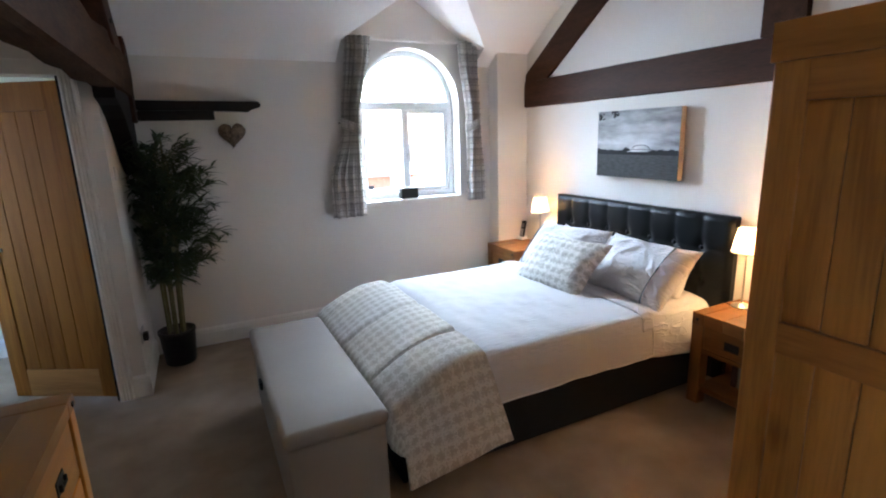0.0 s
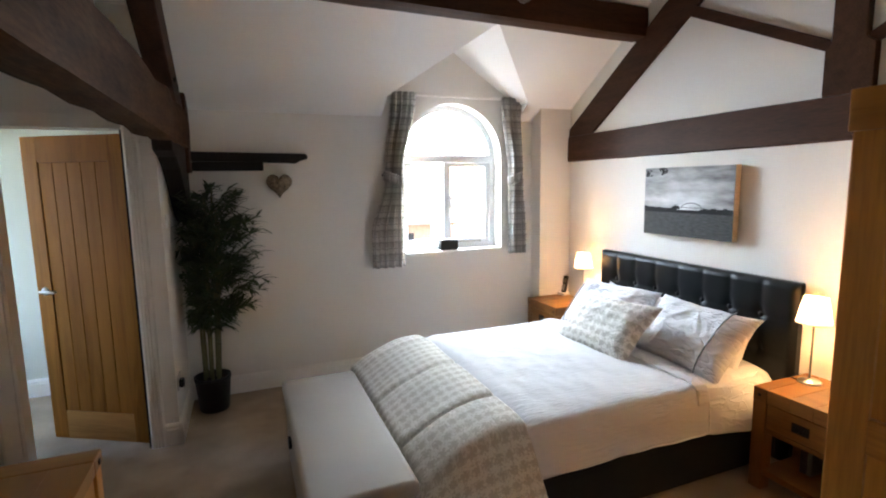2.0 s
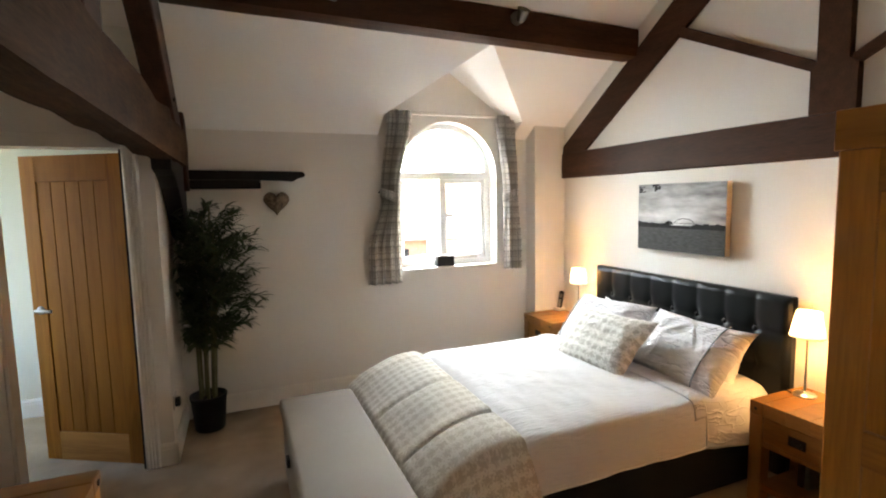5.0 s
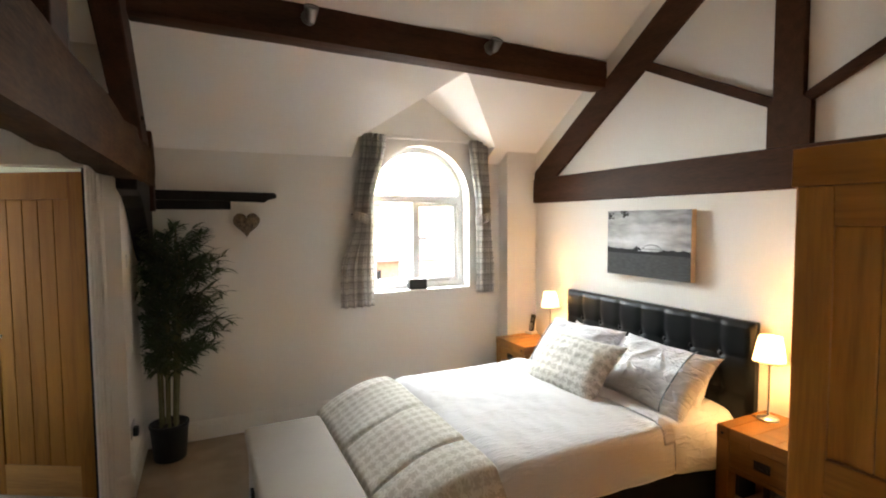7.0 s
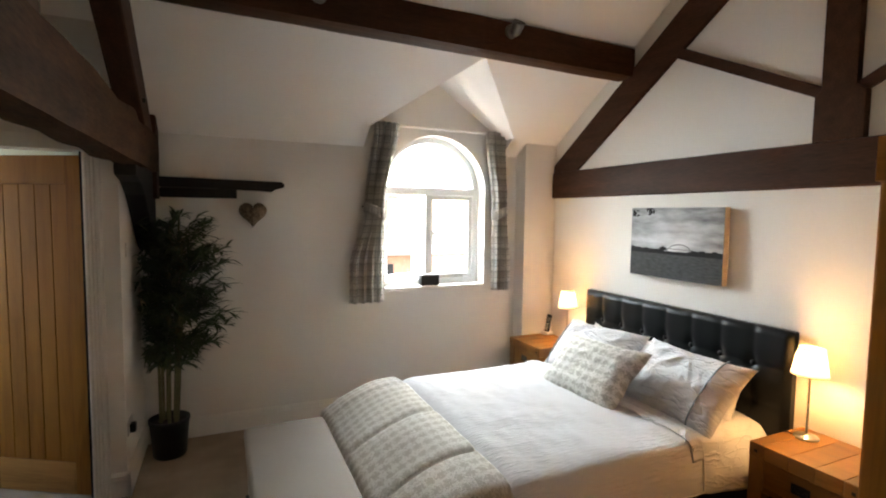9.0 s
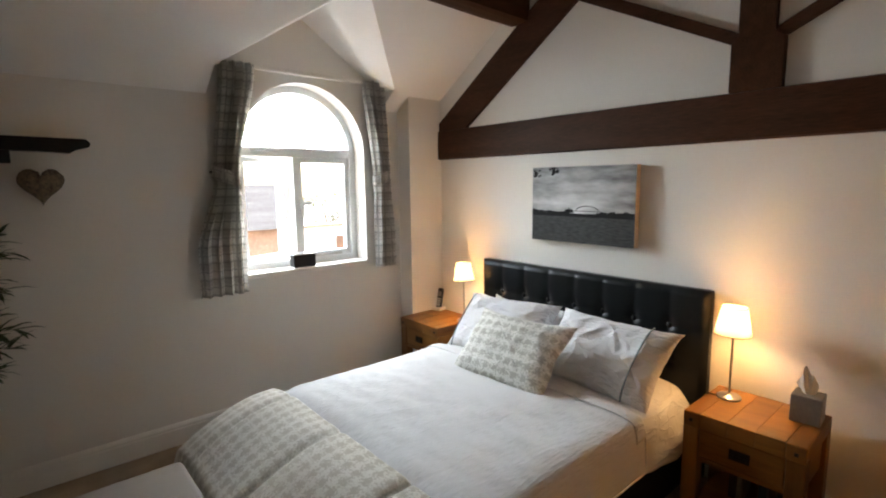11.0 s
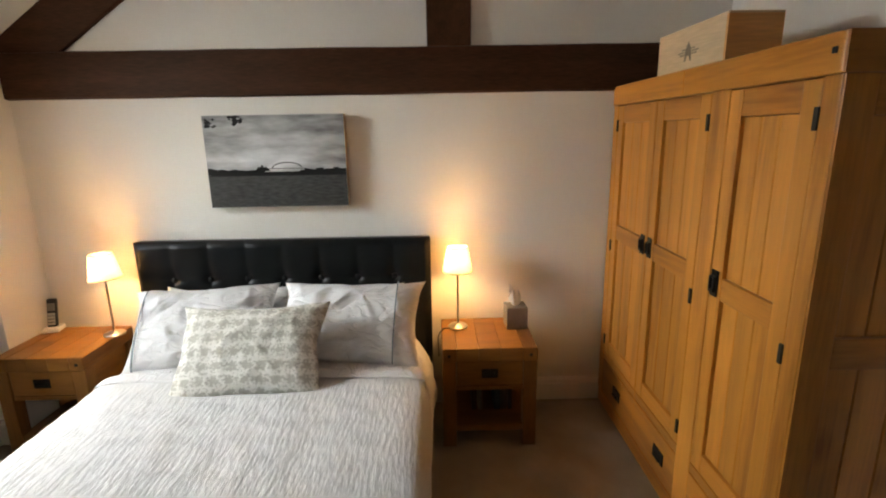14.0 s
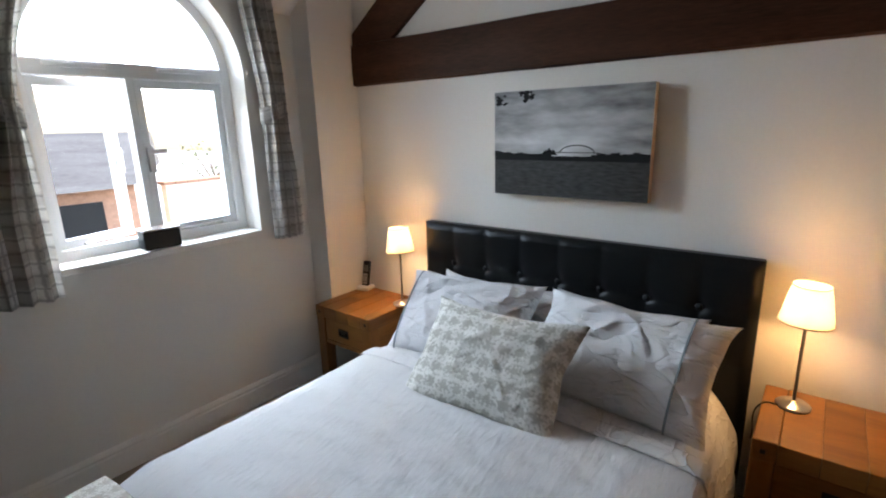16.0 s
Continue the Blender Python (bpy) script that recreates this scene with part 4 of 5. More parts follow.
hb = bed_part("headboard", headboard(), M_BLACK, "buttoned black leather headboard", True)
bm = box(3.1625, 3.218, 2.07, 3.735, 0, 1.065, 0.01, 2)
bmesh.ops.transform(bm, matrix=Matrix.Translation((-2.1, -2.87, 0)), verts=bm.verts[:])
part("back_panel", bm, M_BLACK, hb)
for i in range(1, 8):
    b = lathe([(0, -0.006), (0.015, -0.005), (0.016, 0.0), (0.0, 0.004)], 12)
    bmesh.ops.rotate(b, verts=b.verts[:], matrix=Matrix.Rotation(radians(90), 3, "Y"))
    bmesh.ops.translate(b, verts=b.verts[:], vec=(3.152, 2.07 + 1.665 * i / 8, 0.845))
    bmesh.ops.transform(b, matrix=Matrix.Translation((-2.1, -2.87, 0)), verts=b.verts[:])
    part("button", b, M_BLACK, hb, smooth=True)


def drape(x, s, top, drop, y0, y1, r=0.05):
    """Across the bed: s from 0 to 1 goes down one side, over the top and down the other. Gives y and z."""
    flat = y1 - y0
    total = 2 * drop + flat
    d = s * total
    if d < drop:
        h = drop - d
        k = math.exp(-h / 0.07)
        return y0 - 0.012 + 0.036 * k, top - h * (1 - 0.25 * k)
    if d > drop + flat:
        h = d - drop - flat
        k = math.exp(-h / 0.07)
        return y1 + 0.012 - 0.036 * k, top - h * (1 - 0.25 * k)
    q = (d - drop) / flat
    e = min(q, 1 - q) * flat
    return y0 + 0.024 + (flat - 0.048) * q, top + 0.022 * (1 - math.exp(-e / 0.07))


def cover_fn(u, v):
    x = 1.12 + (2.52 - 1.12) * u
    y, z = drape(x, v, 0.562, 0.25, BY0 - 0.005, BY1 + 0.005)
    side = max(0, 0.55 - z)
    y += (0.010 * wob(x * 2.6, v * 2, 3) - 0.012 * side * 3 * wob(x * 5, 1, 0)) * (1 if v < 0.5 else -1) * min(1, side * 8)
    z += 0.009 * wob(x * 3.2, y * 3.2, 0.3) + 0.005 * wob(x * 11, y * 9, 2)
    z += 0.005 * math.exp(-((y - 2.62 - 0.35 * (x - 1.6) - 0.05 * wob(x * 4, 1, 2)) / 0.055) ** 2) * smooth01((x - 1.45) / 0.2) * smooth01((2.3 - x) / 0.3)
    z += 0.005 * math.exp(-((y - 3.05 + 0.22 * (x - 1.8) - 0.05 * wob(x * 4, 5, 2)) / 0.05) ** 2) * smooth01((x - 1.5) / 0.2) * smooth01((2.2 - x) / 0.3)
    z -= (0.165 * max(0.0, 1 - (x - 0.925) / 0.40) ** 1.7 + 0.036 * smooth01((1.52 - x) / 0.16)) * (1 - min(1, side * 3))
    return Vector((x, y, z)) - Vector((1.7, 2.87, 0.3))


coverlet = tagged(cloth("coverlet", cover_fn, 110, 130, 1.57, 2.15, M_COVER, None, 0.006), "white rippled cotton coverlet spread over the bed", "coverlet")
coverlet.location = (1.7, 2.87, 0.3)
edging("hem", cover_fn, [(k / 80, 0.0) for k in range(81)], 0.005, M_SHEET, coverlet)
edging("hem", cover_fn, [(k / 80, 1.0) for k in range(81)], 0.005, M_SHEET, coverlet)
edging("top_edge", cover_fn, [(1.0, k / 120) for k in range(121)], 0.006, M_SHEET, coverlet)


def sheet_fn(u, v):
    x = 2.47 + (3.13 - 2.47) * u
    y, z = drape(x, v, 0.556 - 0.045 * u, 0.25, BY0 - 0.002 + 0.11 * u * u, BY1 + 0.002)
    z += 0.010 * wob(x * 5, y * 4, 5) * (1 - 0.3 * u)
    y += 0.018 * wob(x * 7, v * 3, 8) * min(1, max(0, 0.53 - z) * 10) - (0.10 * u * min(1, max(0, 0.54 - z) * 5) if v < 0.5 else 0)
    return Vector((x, y, z)) - Vector((2.8, 2.87, 0.3))


sheet = tagged(cloth("bed_sheet", sheet_fn, 50, 130, 0.66, 2.15, M_PILLOW, None, 0.004), "white cotton sheet tucked under the pillows", "bed sheet")
sheet.location = (2.8, 2.87, 0.3)


def fold_fn(u, v):
    x = 2.44 + 0.085 * u
    y, z = drape(x, v, 0.569, 0.10, BY0 - 0.008, BY1 + 0.008)
    z += 0.004 * wob(x * 9, y * 7, 5) + 0.004 * math.sin(math.pi * u)
    return Vector((x, y, z)) - Vector((2.5, 2.87, 0.5))


fold = tagged(cloth("turned_sheet", fold_fn, 8, 120, 0.09, 1.7, M_PILLOW, None, 0.003), "white turned-down sheet edge over the coverlet", "bed sheet")
fold.location = (2.5, 2.87, 0.5)


def throw_fn(u, v):
    """Quilted runner over the foot of the bed; u along the bed and down its end, v across."""
    run = u * 0.82
    if run < 0.16:
        x, dz = 0.905 + 0.02 * (run / 0.16) ** 3, -0.165 - (0.16 - run)
    else:
        x = 0.925 + (run - 0.16) * 0.705
        dz = -0.165 * (1 - min(1.0, (x - 0.925) / 0.40)) ** 1.7
    y, z = drape(x, v, 0.566, 0.47, BY0 - 0.022, BY1 + 0.022)
    low = max(0.0, 0.58 - z)
    if v < 0.5:
        y -= 0.16 * low + 0.012 * wob(x * 6, 0, v * 4) * min(1, low * 6)
        x += (0.02 + 0.16 * u * u) * low
        z += low * 0.14 * smooth01((x - 0.95) / 0.55)
    else:
        y += 0.10 * low
    z += dz * (1 - min(1, low * 3.0))
    x += (0.03 if run < 0.16 else 0.0) * min(1, low * 3)
    q = abs(math.sin(math.pi * (v * 4.9 + 0.5)))
    z += 0.016 * (1 - (1 - q) ** 10) * (1 if low < 0.03 else 0.3) + 0.008 * wob(x * 6, y * 5, 1)
    z -= 0.022 * smooth01((y - 3.30) / 0.25)
    z = max(z, 0.012)
    return Vector((x, y, z)) - Vector((1.2, 2.87, 0.3))


throw = tagged(cloth("bed_throw", throw_fn, 70, 150, 0.82, 2.5, M_THROW, None, 0.014), "quilted beige damask throw folded across the bed's foot", "throw")
throw.location = (1.2, 2.87, 0.3)
M_BINDING = mat("throw_binding", (0.42, 0.40, 0.36), 0.85, vary=0.1, big=20, fine=90, bump=0.2)
for path in ([(1.0, k / 140) for k in range(141)], [(k / 70, 0.0) for k in range(71)], [(k / 70, 1.0) for k in range(71)]):
    edging("binding", throw_fn, path, 0.007, M_BINDING, throw, "grey-beige bound edge")
M_SEAM = mat("throw_seam", (0.17, 0.15, 0.12), 0.9, vary=0.2, big=20, fine=90, bump=0.2)
for k in range(4):
    edging("seam", throw_fn, [(j / 70, (k + 0.5) / 4.9) for j in range(71)], 0.0045, M_SEAM, throw, "dark stitched seam")


def pillow_bm(w, h, t, seed, wrinkle=0.008, pinch=0.8):
    """A stuffed pillow lying in its x (width) and y (height), pinched at the corners."""
    n = 64
    bm = bmesh.new()
    uvl = bm.loops.layers.uv.new("UVMap")
    sides = []
    for s in (1, -1):
        g = []
        for i in range(n + 1):
            row = []
            for j in range(n + 1):
                a, b = 2 * i / n - 1, 2 * j / n - 1
                prof = max(0.0, (1 - abs(a) ** 2.6)) ** 0.46 * max(0.0, (1 - abs(b) ** 2.6)) ** 0.46
                k = 1 - pinch * (0.16 * (1 - abs(a) ** 2) + 0.10 * wob(a * 1.7 + seed, b, 3)) * abs(b) ** 4
                kk = 1 - pinch * (0.14 * (1 - abs(b) ** 2) + 0.06 * wob(b * 1.7 + seed, a, 6)) * abs(a) ** 4
                cut = 1 + 0.015 * (a * b) ** 6
                x, y = a * w / 2 * kk * cut, b * h / 2 * k * cut
                z = s * t / 2 * prof + wrinkle * prof * (1.6 * wob(a * 1.6 + seed, b * 1.8, s * 2) + 0.8 * wob(a * 4 + seed, b * 3.5 - a * 3, s))
                crease = (1 - abs(wob(a * 2.1 + seed * 3, b * 1.7 + a, 4.0))) ** 7 + 0.7 * (1 - abs(wob(a * 3.7 - b * 1.5, b * 2.2 + seed, 9.0))) ** 9
                z += s * wrinkle * 1.1 * crease * prof
                row.append(bm.verts.new((x, y, z)))
            g.append(row)
        sides.append(g)
        for i in range(n):
            for j in range(n):
                f = bm.faces.new((g[i][j], g[i + 1][j], g[i + 1][j + 1], g[i][j + 1]))
                for loop, (p, q) in zip(f.loops, ((i, j), (i + 1, j), (i + 1, j + 1), (i, j + 1))):
                    loop[uvl].uv = (p / n * w + seed * 0.17, q / n * h)
    bmesh.ops.remove_doubles(bm, verts=bm.verts[:], dist=1e-5)
    return bm


def upright(x, y, z, lean, turn=0, spin=0):
    """Pose of a pillow whose width runs along the headboard, leaning back by lean degrees from lying flat."""
    return pose(x, y, z, 0, 0, -90 + turn) @ pose(0, 0, 0, lean, 0, 0) @ pose(0, 0, 0, 0, 0, spin)


def pillow(name, label, m, w, h, t, seed, material, category, group="", wrinkle=0.008):
    p = tagged(new(name), label, category, group)
    p.matrix_world = m
    part("cover", pillow_bm(w, h, t, seed, wrinkle), material, p, smooth=True)
    return p


def piping(p, a, w, h, t):
    """A grey stitched line near a pillow's open end."""
    bm = bmesh.new()
    prev = None
    for i in range(31):
        b = -0.93 + 1.86 * i / 30
        prof = max(0.0, (1 - abs(a) ** 2.6)) ** 0.46 * max(0.0, (1 - abs(b) ** 2.6)) ** 0.46
        z = t / 2 * prof + 0.012
        c = (bm.verts.new((a * w / 2 - 0.0035, b * h / 2, z)), bm.verts.new((a * w / 2 + 0.0035, b * h / 2, z)))
        if prev:
            bm.faces.new((prev[0], prev[1], c[1], c[0]))
        prev = c
    ob = part("piping", bm, M_GREYLINE, p, "grey stitched line")
    s = ob.modifiers.new("solid", "SOLIDIFY")
    s.thickness = 0.006


G = "pillows on the bed"
pillow("pillow", "plump white cotton pillow resting against the headboard", upright(3.0, 3.17, 0.655, 58, 2, 0), 0.72, 0.38, 0.15, 1.3, M_PILLOW, "pillow", G, 0.014)
pillow("pillow", "plump white cotton pillow resting against the headboard", upright(3.02, 2.56, 0.655, 62, -3, 0), 0.66, 0.38, 0.13, 4.1, M_PILLOW, "pillow", G, 0.014)
p = pillow("pillow", "white creased cotton pillow with a grey stitched line", upright(2.79, 3.215, 0.695, 46, 4, 2), 0.72, 0.46, 0.19, 7.7, M_PILLOW, "pillow", G, 0.012)
piping(p, -0.80, 0.72, 0.46, 0.19)
p = pillow("pillow", "white creased cotton pillow with a grey stitched line", upright(2.79, 2.48, 0.70, 47, -4, 0), 0.745, 0.47, 0.19, 9.2, M_PILLOW, "pillow", G, 0.012)
piping(p, 0.64, 0.745, 0.47, 0.19)
pillow("cushion", "oblong beige damask cushion propped on the pillows", upright(2.475, 2.865, 0.705, 46, 2, 0), 0.66, 0.455, 0.16, 2.2, M_CUSHION, "cushion", "", 0.006)

# ---- nightstands ----


def iron_pull(parent, m, w=0.085, h=0.05):
    """Square iron plate with a recessed drop pull, facing local -x."""
    bm = box(-0.004, 0, -w / 2, w / 2, -h / 2, h / 2, 0.002)
    bmesh.ops.transform(bm, matrix=m, verts=bm.verts[:])
    p = part("handle", bm, M_IRON, parent, "dark iron plate handle")
    bm = box(-0.014, -0.004, -w * 0.32, w * 0.32, -h * 0.28, -h * 0.10, 0.003)
    box(-0.014, -0.004, -w * 0.36, -w * 0.26, -h * 0.28, h * 0.2, 0.002, bm=bm)
    box(-0.014, -0.004, w * 0.26, w * 0.36, -h * 0.28, h * 0.2, 0.002, bm=bm)
    bmesh.ops.transform(bm, matrix=m, verts=bm.verts[:])
    part("drop", bm, M_IRON, p)


def nightstand(y, w, label):
    t = thing("nightstand", label, "nightstand", pose(2.765, y, 0), "oak nightstands beside the bed")
    d, h, L = 0.425, 0.563, 0.07
    for sy, y0 in ((0, -w / 2), (1, w / 2 - L)):
        for x0 in (0.0, d - L):
            part("leg", box(x0, x0 + L, y0, y0 + L, 0, h - 0.075, 0.004), M_NSZ, t)
    top = part("top", box(-0.004, d, -w / 2, -w / 2 + 0.075, h - 0.075, h, 0.006), M_NSX, t)
    part("board", box(-0.004, d, w / 2 - 0.075, w / 2, h - 0.075, h, 0.006), M_NSX, top)
    for k in range(3):
        ww = (w - 0.15) / 3
        part("board", box(-0.003, d, -w / 2 + 0.075 + k * ww, -w / 2 + 0.075 + (k + 1) * ww, h - 0.074, h - 0.0005, 0.003), M_NSY, top)
    for sy in (-1, 1):
        part("side_panel", box(L * 0.6, d - L * 0.6, sy * (w / 2 - 0.03) - 0.012, sy * (w / 2 - 0.03) + 0.012, 0.33, h - 0.07), M_NSX, t)
        part("peg", box(-0.006, 0.002, sy * (w / 2 - 0.035) - 0.008, sy * (w / 2 - 0.035) + 0.008, h - 0.048, h - 0.032, 0.001), M_IRON, t)
    part("back_panel", box(d - 0.02, d - 0.005, -w / 2 + L, w / 2 - L, 0.09, h - 0.07), M_NSX, t)
    dr = part("drawer", box(0.006, 0.35, -w / 2 + L + 0.003, w / 2 - L - 0.003, 0.352, h - 0.078, 0.004), M_NSY, t)
    iron_pull(dr, Matrix.Translation((0.006, 0, 0.42)))
    part("rail", box(0.008, 0.03, -w / 2 + L, w / 2 - L, 0.325, 0.349, 0.002), M_NSY, t)
    part("shelf", box(0.01, d - 0.02, -w / 2 + L * 0.7, w / 2 - L * 0.7, 0.085, 0.118, 0.004), M_NSY, t)
    return t


nightstand(1.772, 0.49, "oak nightstand with one drawer beside the wardrobe")
nightstand(4.065, 0.465, "oak nightstand with one drawer in the window corner")
book_cols = [(0.05, 0.04, 0.05), (0.10, 0.08, 0.07), (0.03, 0.05, 0.07), (0.16, 0.14, 0.12), (0.06, 0.03, 0.03)]
x0 = 1.63
for k, c in enumerate(book_cols):
    mb = mat("book_cover", c, 0.5, vary=0.2, big=9, fine=60, bump=0.1)
    th = 0.022 + 0.006 * (k % 3)
    b = thing("book", "dark-covered book standing on the nightstand shelf", "book", pose(2.93, x0, 0.118), "books on the nightstand shelf")
    hh = 0.15 + 0.012 * ((k * 2) % 3)
    part("cover", box(0, 0.13, 0, 0.003, 0, hh), mb, b)
    part("cover", box(0, 0.13, th - 0.003, th, 0, hh), mb, b)
    part("spine", box(-0.003, 0, 0, th, 0, hh, 0.001), mb, b)
    part("pages", box(0.001, 0.125, 0.003, th - 0.003, 0.003, hh - 0.004), M_TRIM, b)
    x0 += th + 0.008 + (0.06 if k == 2 else 0)

# ---- lamps ----
M_SHADE = bpy.data.materials.new("cream_lampshade")
M_SHADE.use_nodes = True
_nt = M_SHADE.node_tree
_tr = _nt.nodes.new("ShaderNodeBsdfTranslucent")
_tr.inputs[0].default_value = (0.80, 0.68, 0.50, 1)
_df = _nt.nodes.new("ShaderNodeBsdfDiffuse")
_df.inputs[0].default_value = (0.72, 0.66, 0.56, 1)
_mx = _nt.nodes.new("ShaderNodeMixShader")
_mx.inputs[0].default_value = 0.66
_nt.links.new(_tr.outputs[0], _mx.inputs[1])
_nt.links.new(_df.outputs[0], _mx.inputs[2])
_nt.links.new(_mx.outputs[0], _nt.nodes["Material Output"].inputs[0])
M_SHADETRIM = mat("shade_trim", (0.35, 0.27, 0.18), 0.7)
M_BULB = bpy.data.materials.new("lit_bulb")
M_BULB.use_nodes = True
_b = M_BULB.node_tree.nodes["Principled BSDF"]
_b.inputs["Emission Color"].default_value = (1.0, 0.62, 0.28, 1)
_b.inputs["Emission Strength"].default_value = 1.0


def table_lamp(y, tilt):
    t = thing("table_lamp", "slim steel table lamp with a lit cream fabric shade", "table lamp", pose(3.06, y, 0.563), "lit bedside lamps")
    part("base", lathe([(0, 0), (0.055, 0), (0.056, 0.006), (0.05, 0.012), (0.015, 0.018), (0.008, 0.025), (0, 0.025)]), M_STEEL, t, smooth=True)
    part("stem", lathe([(0, 0.02), (0.0055, 0.02), (0.0055, 0.33), (0.011, 0.332), (0.011, 0.365), (0, 0.365)], 14), M_STEEL, t, smooth=True)
    part("bulb", lathe([(0, 0.362), (0.012, 0.365), (0.022, 0.39), (0.02, 0.412), (0, 0.424)], 16), M_BULB, t, "glowing warm bulb", smooth=True)
    rot = Matrix.Translation((0, 0, 0.39)) @ Matrix.Rotation(radians(tilt), 4, "X") @ Matrix.Translation((0, 0, -0.39))
    sh = lathe([(0.082, 0.328), (0.075, 0.370), (0.066, 0.42), (0.056, 0.464)], 40)
    bmesh.ops.transform(sh, matrix=rot, verts=sh.verts[:])
    s = part("shade", sh, M_SHADE, t, "cream fabric shade", True)
    for r, z in ((0.0825, 0.328), (0.0565, 0.461)):
        bm = lathe([(r, z), (r + 0.001, z), (r + 0.001, z + 0.005), (r, z + 0.005), (r, z)], 40)
        bmesh.ops.transform(bm, matrix=rot, verts=bm.verts[:])
        part("trim", bm, M_SHADETRIM, s, "thin brown trim")
    l = bpy.data.lights.new("lamp_light", "POINT")
    l.energy, l.color, l.shadow_soft_size = LAMP_W, (1.0, 0.58, 0.24), 0.034
    o = new("lamp_light", l)
    o.location = (3.06, y, 0.563 + 0.392)


table_lamp(1.922, 1)
table_lamp(3.852, -3)

# lamp flex
cu = bpy.data.curves.new("lamp_flex", "CURVE")
cu.dimensions, cu.bevel_depth = "3D", 0.003
sp = cu.splines.new("BEZIER")
sp.bezier_points.add(2)
for bp, co in zip(sp.bezier_points, ((3.03, 1.965, 0.568), (3.02, 2.01, 0.566), (3.03, 2.035, 0.40))):
    bp.co = co
    bp.handle_left_type = bp.handle_right_type = "AUTO"
cu.materials.append(M_BLKPL)
tagged(new("lamp_flex", cu), "thin dark lamp flex trailing off the nightstand", "cable")

# ---- phone ----
phone = thing("cordless_phone", "black cordless phone with silver keys in a pale cradle", "telephone", pose(3.13, 4.245, 0.563, 0, 0, -78))
part("cradle", box(-0.045, 0.045, -0.04, 0.05, 0, 0.028, 0.01, 3), M_WHTPL, phone, "silver-white charging cradle")
bm = box(-0.025, 0.025, -0.014, 0.014, 0.02, 0.188, 0.010, 3)
bmesh.ops.rotate(bm, verts=bm.verts[:], matrix=Matrix.Rotation(radians(-14), 3, "X"))
hs = part("handset", bm, M_BLKPL, phone, "black handset")
bm = box(-0.019, 0.019, -0.0165, -0.013, 0.118, 0.160, 0.003)
bmesh.ops.rotate(bm, verts=bm.verts[:], matrix=Matrix.Rotation(radians(-14), 3, "X"))
part("screen", bm, M_CHROME, hs, "grey display")
bm = bmesh.new()
for r in range(4):
    for c in range(3):
        box(-0.018 + 0.0125 * c, -0.007 + 0.0125 * c, -0.0165, -0.013, 0.036 + 0.018 * r, 0.050 + 0.018 * r, bm=bm)
bmesh.ops.rotate(bm, verts=bm.verts[:], matrix=Matrix.Rotation(radians(-14), 3, "X"))
part("keypad", bm, M_STEEL, hs, "silver keys")

# ---- tissue box ----
M_TISSUEBOX = mat("grey_silver_card", (0.21, 0.195, 0.175), 0.45, vary=0.12, big=20, fine=90, bump=0.1)
tb = thing("tissue_box", "grey cube tissue box with a white tissue pulled up", "tissue box", pose(3.06, 1.598, 0.563, 0, 0, 3))
part("box", box(-0.058, 0.058, -0.058, 0.058, 0, 0.125, 0.004), M_TISSUEBOX, tb)


def tissue(u, v):
    a = 2 * math.pi * u
    r = 0.010 + 0.030 * v ** 0.6 * (1 + 0.38 * math.sin(3 * a + 0.8 * v) + 0.18 * math.sin(7 * a)) - 0.010 * v * v
    return Vector((r * math.cos(a) + 0.01 * v, r * math.sin(a) + 0.012 * v, 0.118 + 0.082 * v + 0.022 * math.sin(2 * a + 1) * v * v + 0.010 * math.sin(5 * a) * v))


cloth("tissue", tissue, 40, 12, 0.2, 0.1, M_SHEET, tb, 0.0, "white paper tissue")

# ---- canvas picture ----
M_SKYPIC = bpy.data.materials.new("printed_canvas")
M_SKYPIC.use_nodes = True
_nt = M_SKYPIC.node_tree
_pb = _nt.nodes["Principled BSDF"]
_pb.inputs["Roughness"].default_value = 0.75
_tc = _nt.nodes.new("ShaderNodeTexCoord")
_sp = _nt.nodes.new("ShaderNodeSeparateXYZ")
_nt.links.new(_tc.outputs["Object"], _sp.inputs[0])
_mp = node(_nt, "ShaderNodeMapping")
_mp.inputs["Scale"].default_value = (1, 2.2, 8)
_mp.inputs["Rotation"].default_value = (0.30, 0, 0)
_nt.links.new(_tc.outputs["Object"], _mp.inputs[0])
_cl = node(_nt, "ShaderNodeTexNoise", _2=2.2, _3=5.0)
_nt.links.new(_mp.outputs[0], _cl.inputs["Vector"])
_mp2 = node(_nt, "ShaderNodeMapping")
_mp2.inputs["Scale"].default_value = (1, 9, 40)
_nt.links.new(_tc.outputs["Object"], _mp2.inputs[0])
_wv = node(_nt, "ShaderNodeTexNoise", _2=2.4, _3=4.0)
_nt.links.new(_mp2.outputs[0], _wv.inputs["Vector"])
_zz = _sp.outputs[2]
_yy = _sp.outputs[1]
_d2 = chain(_nt, chain(_nt, chain(_nt, chain(_nt, _yy, "SUBTRACT", 0.04), "MULTIPLY", 3.2), "POWER", 2.0), "ADD", chain(_nt, chain(_nt, chain(_nt, _zz, "SUBTRACT", 0.02), "MULTIPLY", 6.0), "POWER", 2.0))
_glow = chain(_nt, 0.58, "DIVIDE", chain(_nt, _d2, "ADD", 1.0))
_skyv = chain(_nt, chain(_nt, _glow, "ADD", 0.10), "ADD", chain(_nt, chain(_nt, _cl.outputs[0], "SUBTRACT", 0.49), "MULTIPLY", 0.95))
_watv = chain(_nt, chain(_nt, chain(_nt, _wv.outputs[0], "SUBTRACT", 0.20), "MULTIPLY", 0.10), "ADD", chain(_nt, _glow, "MULTIPLY", 0.05))
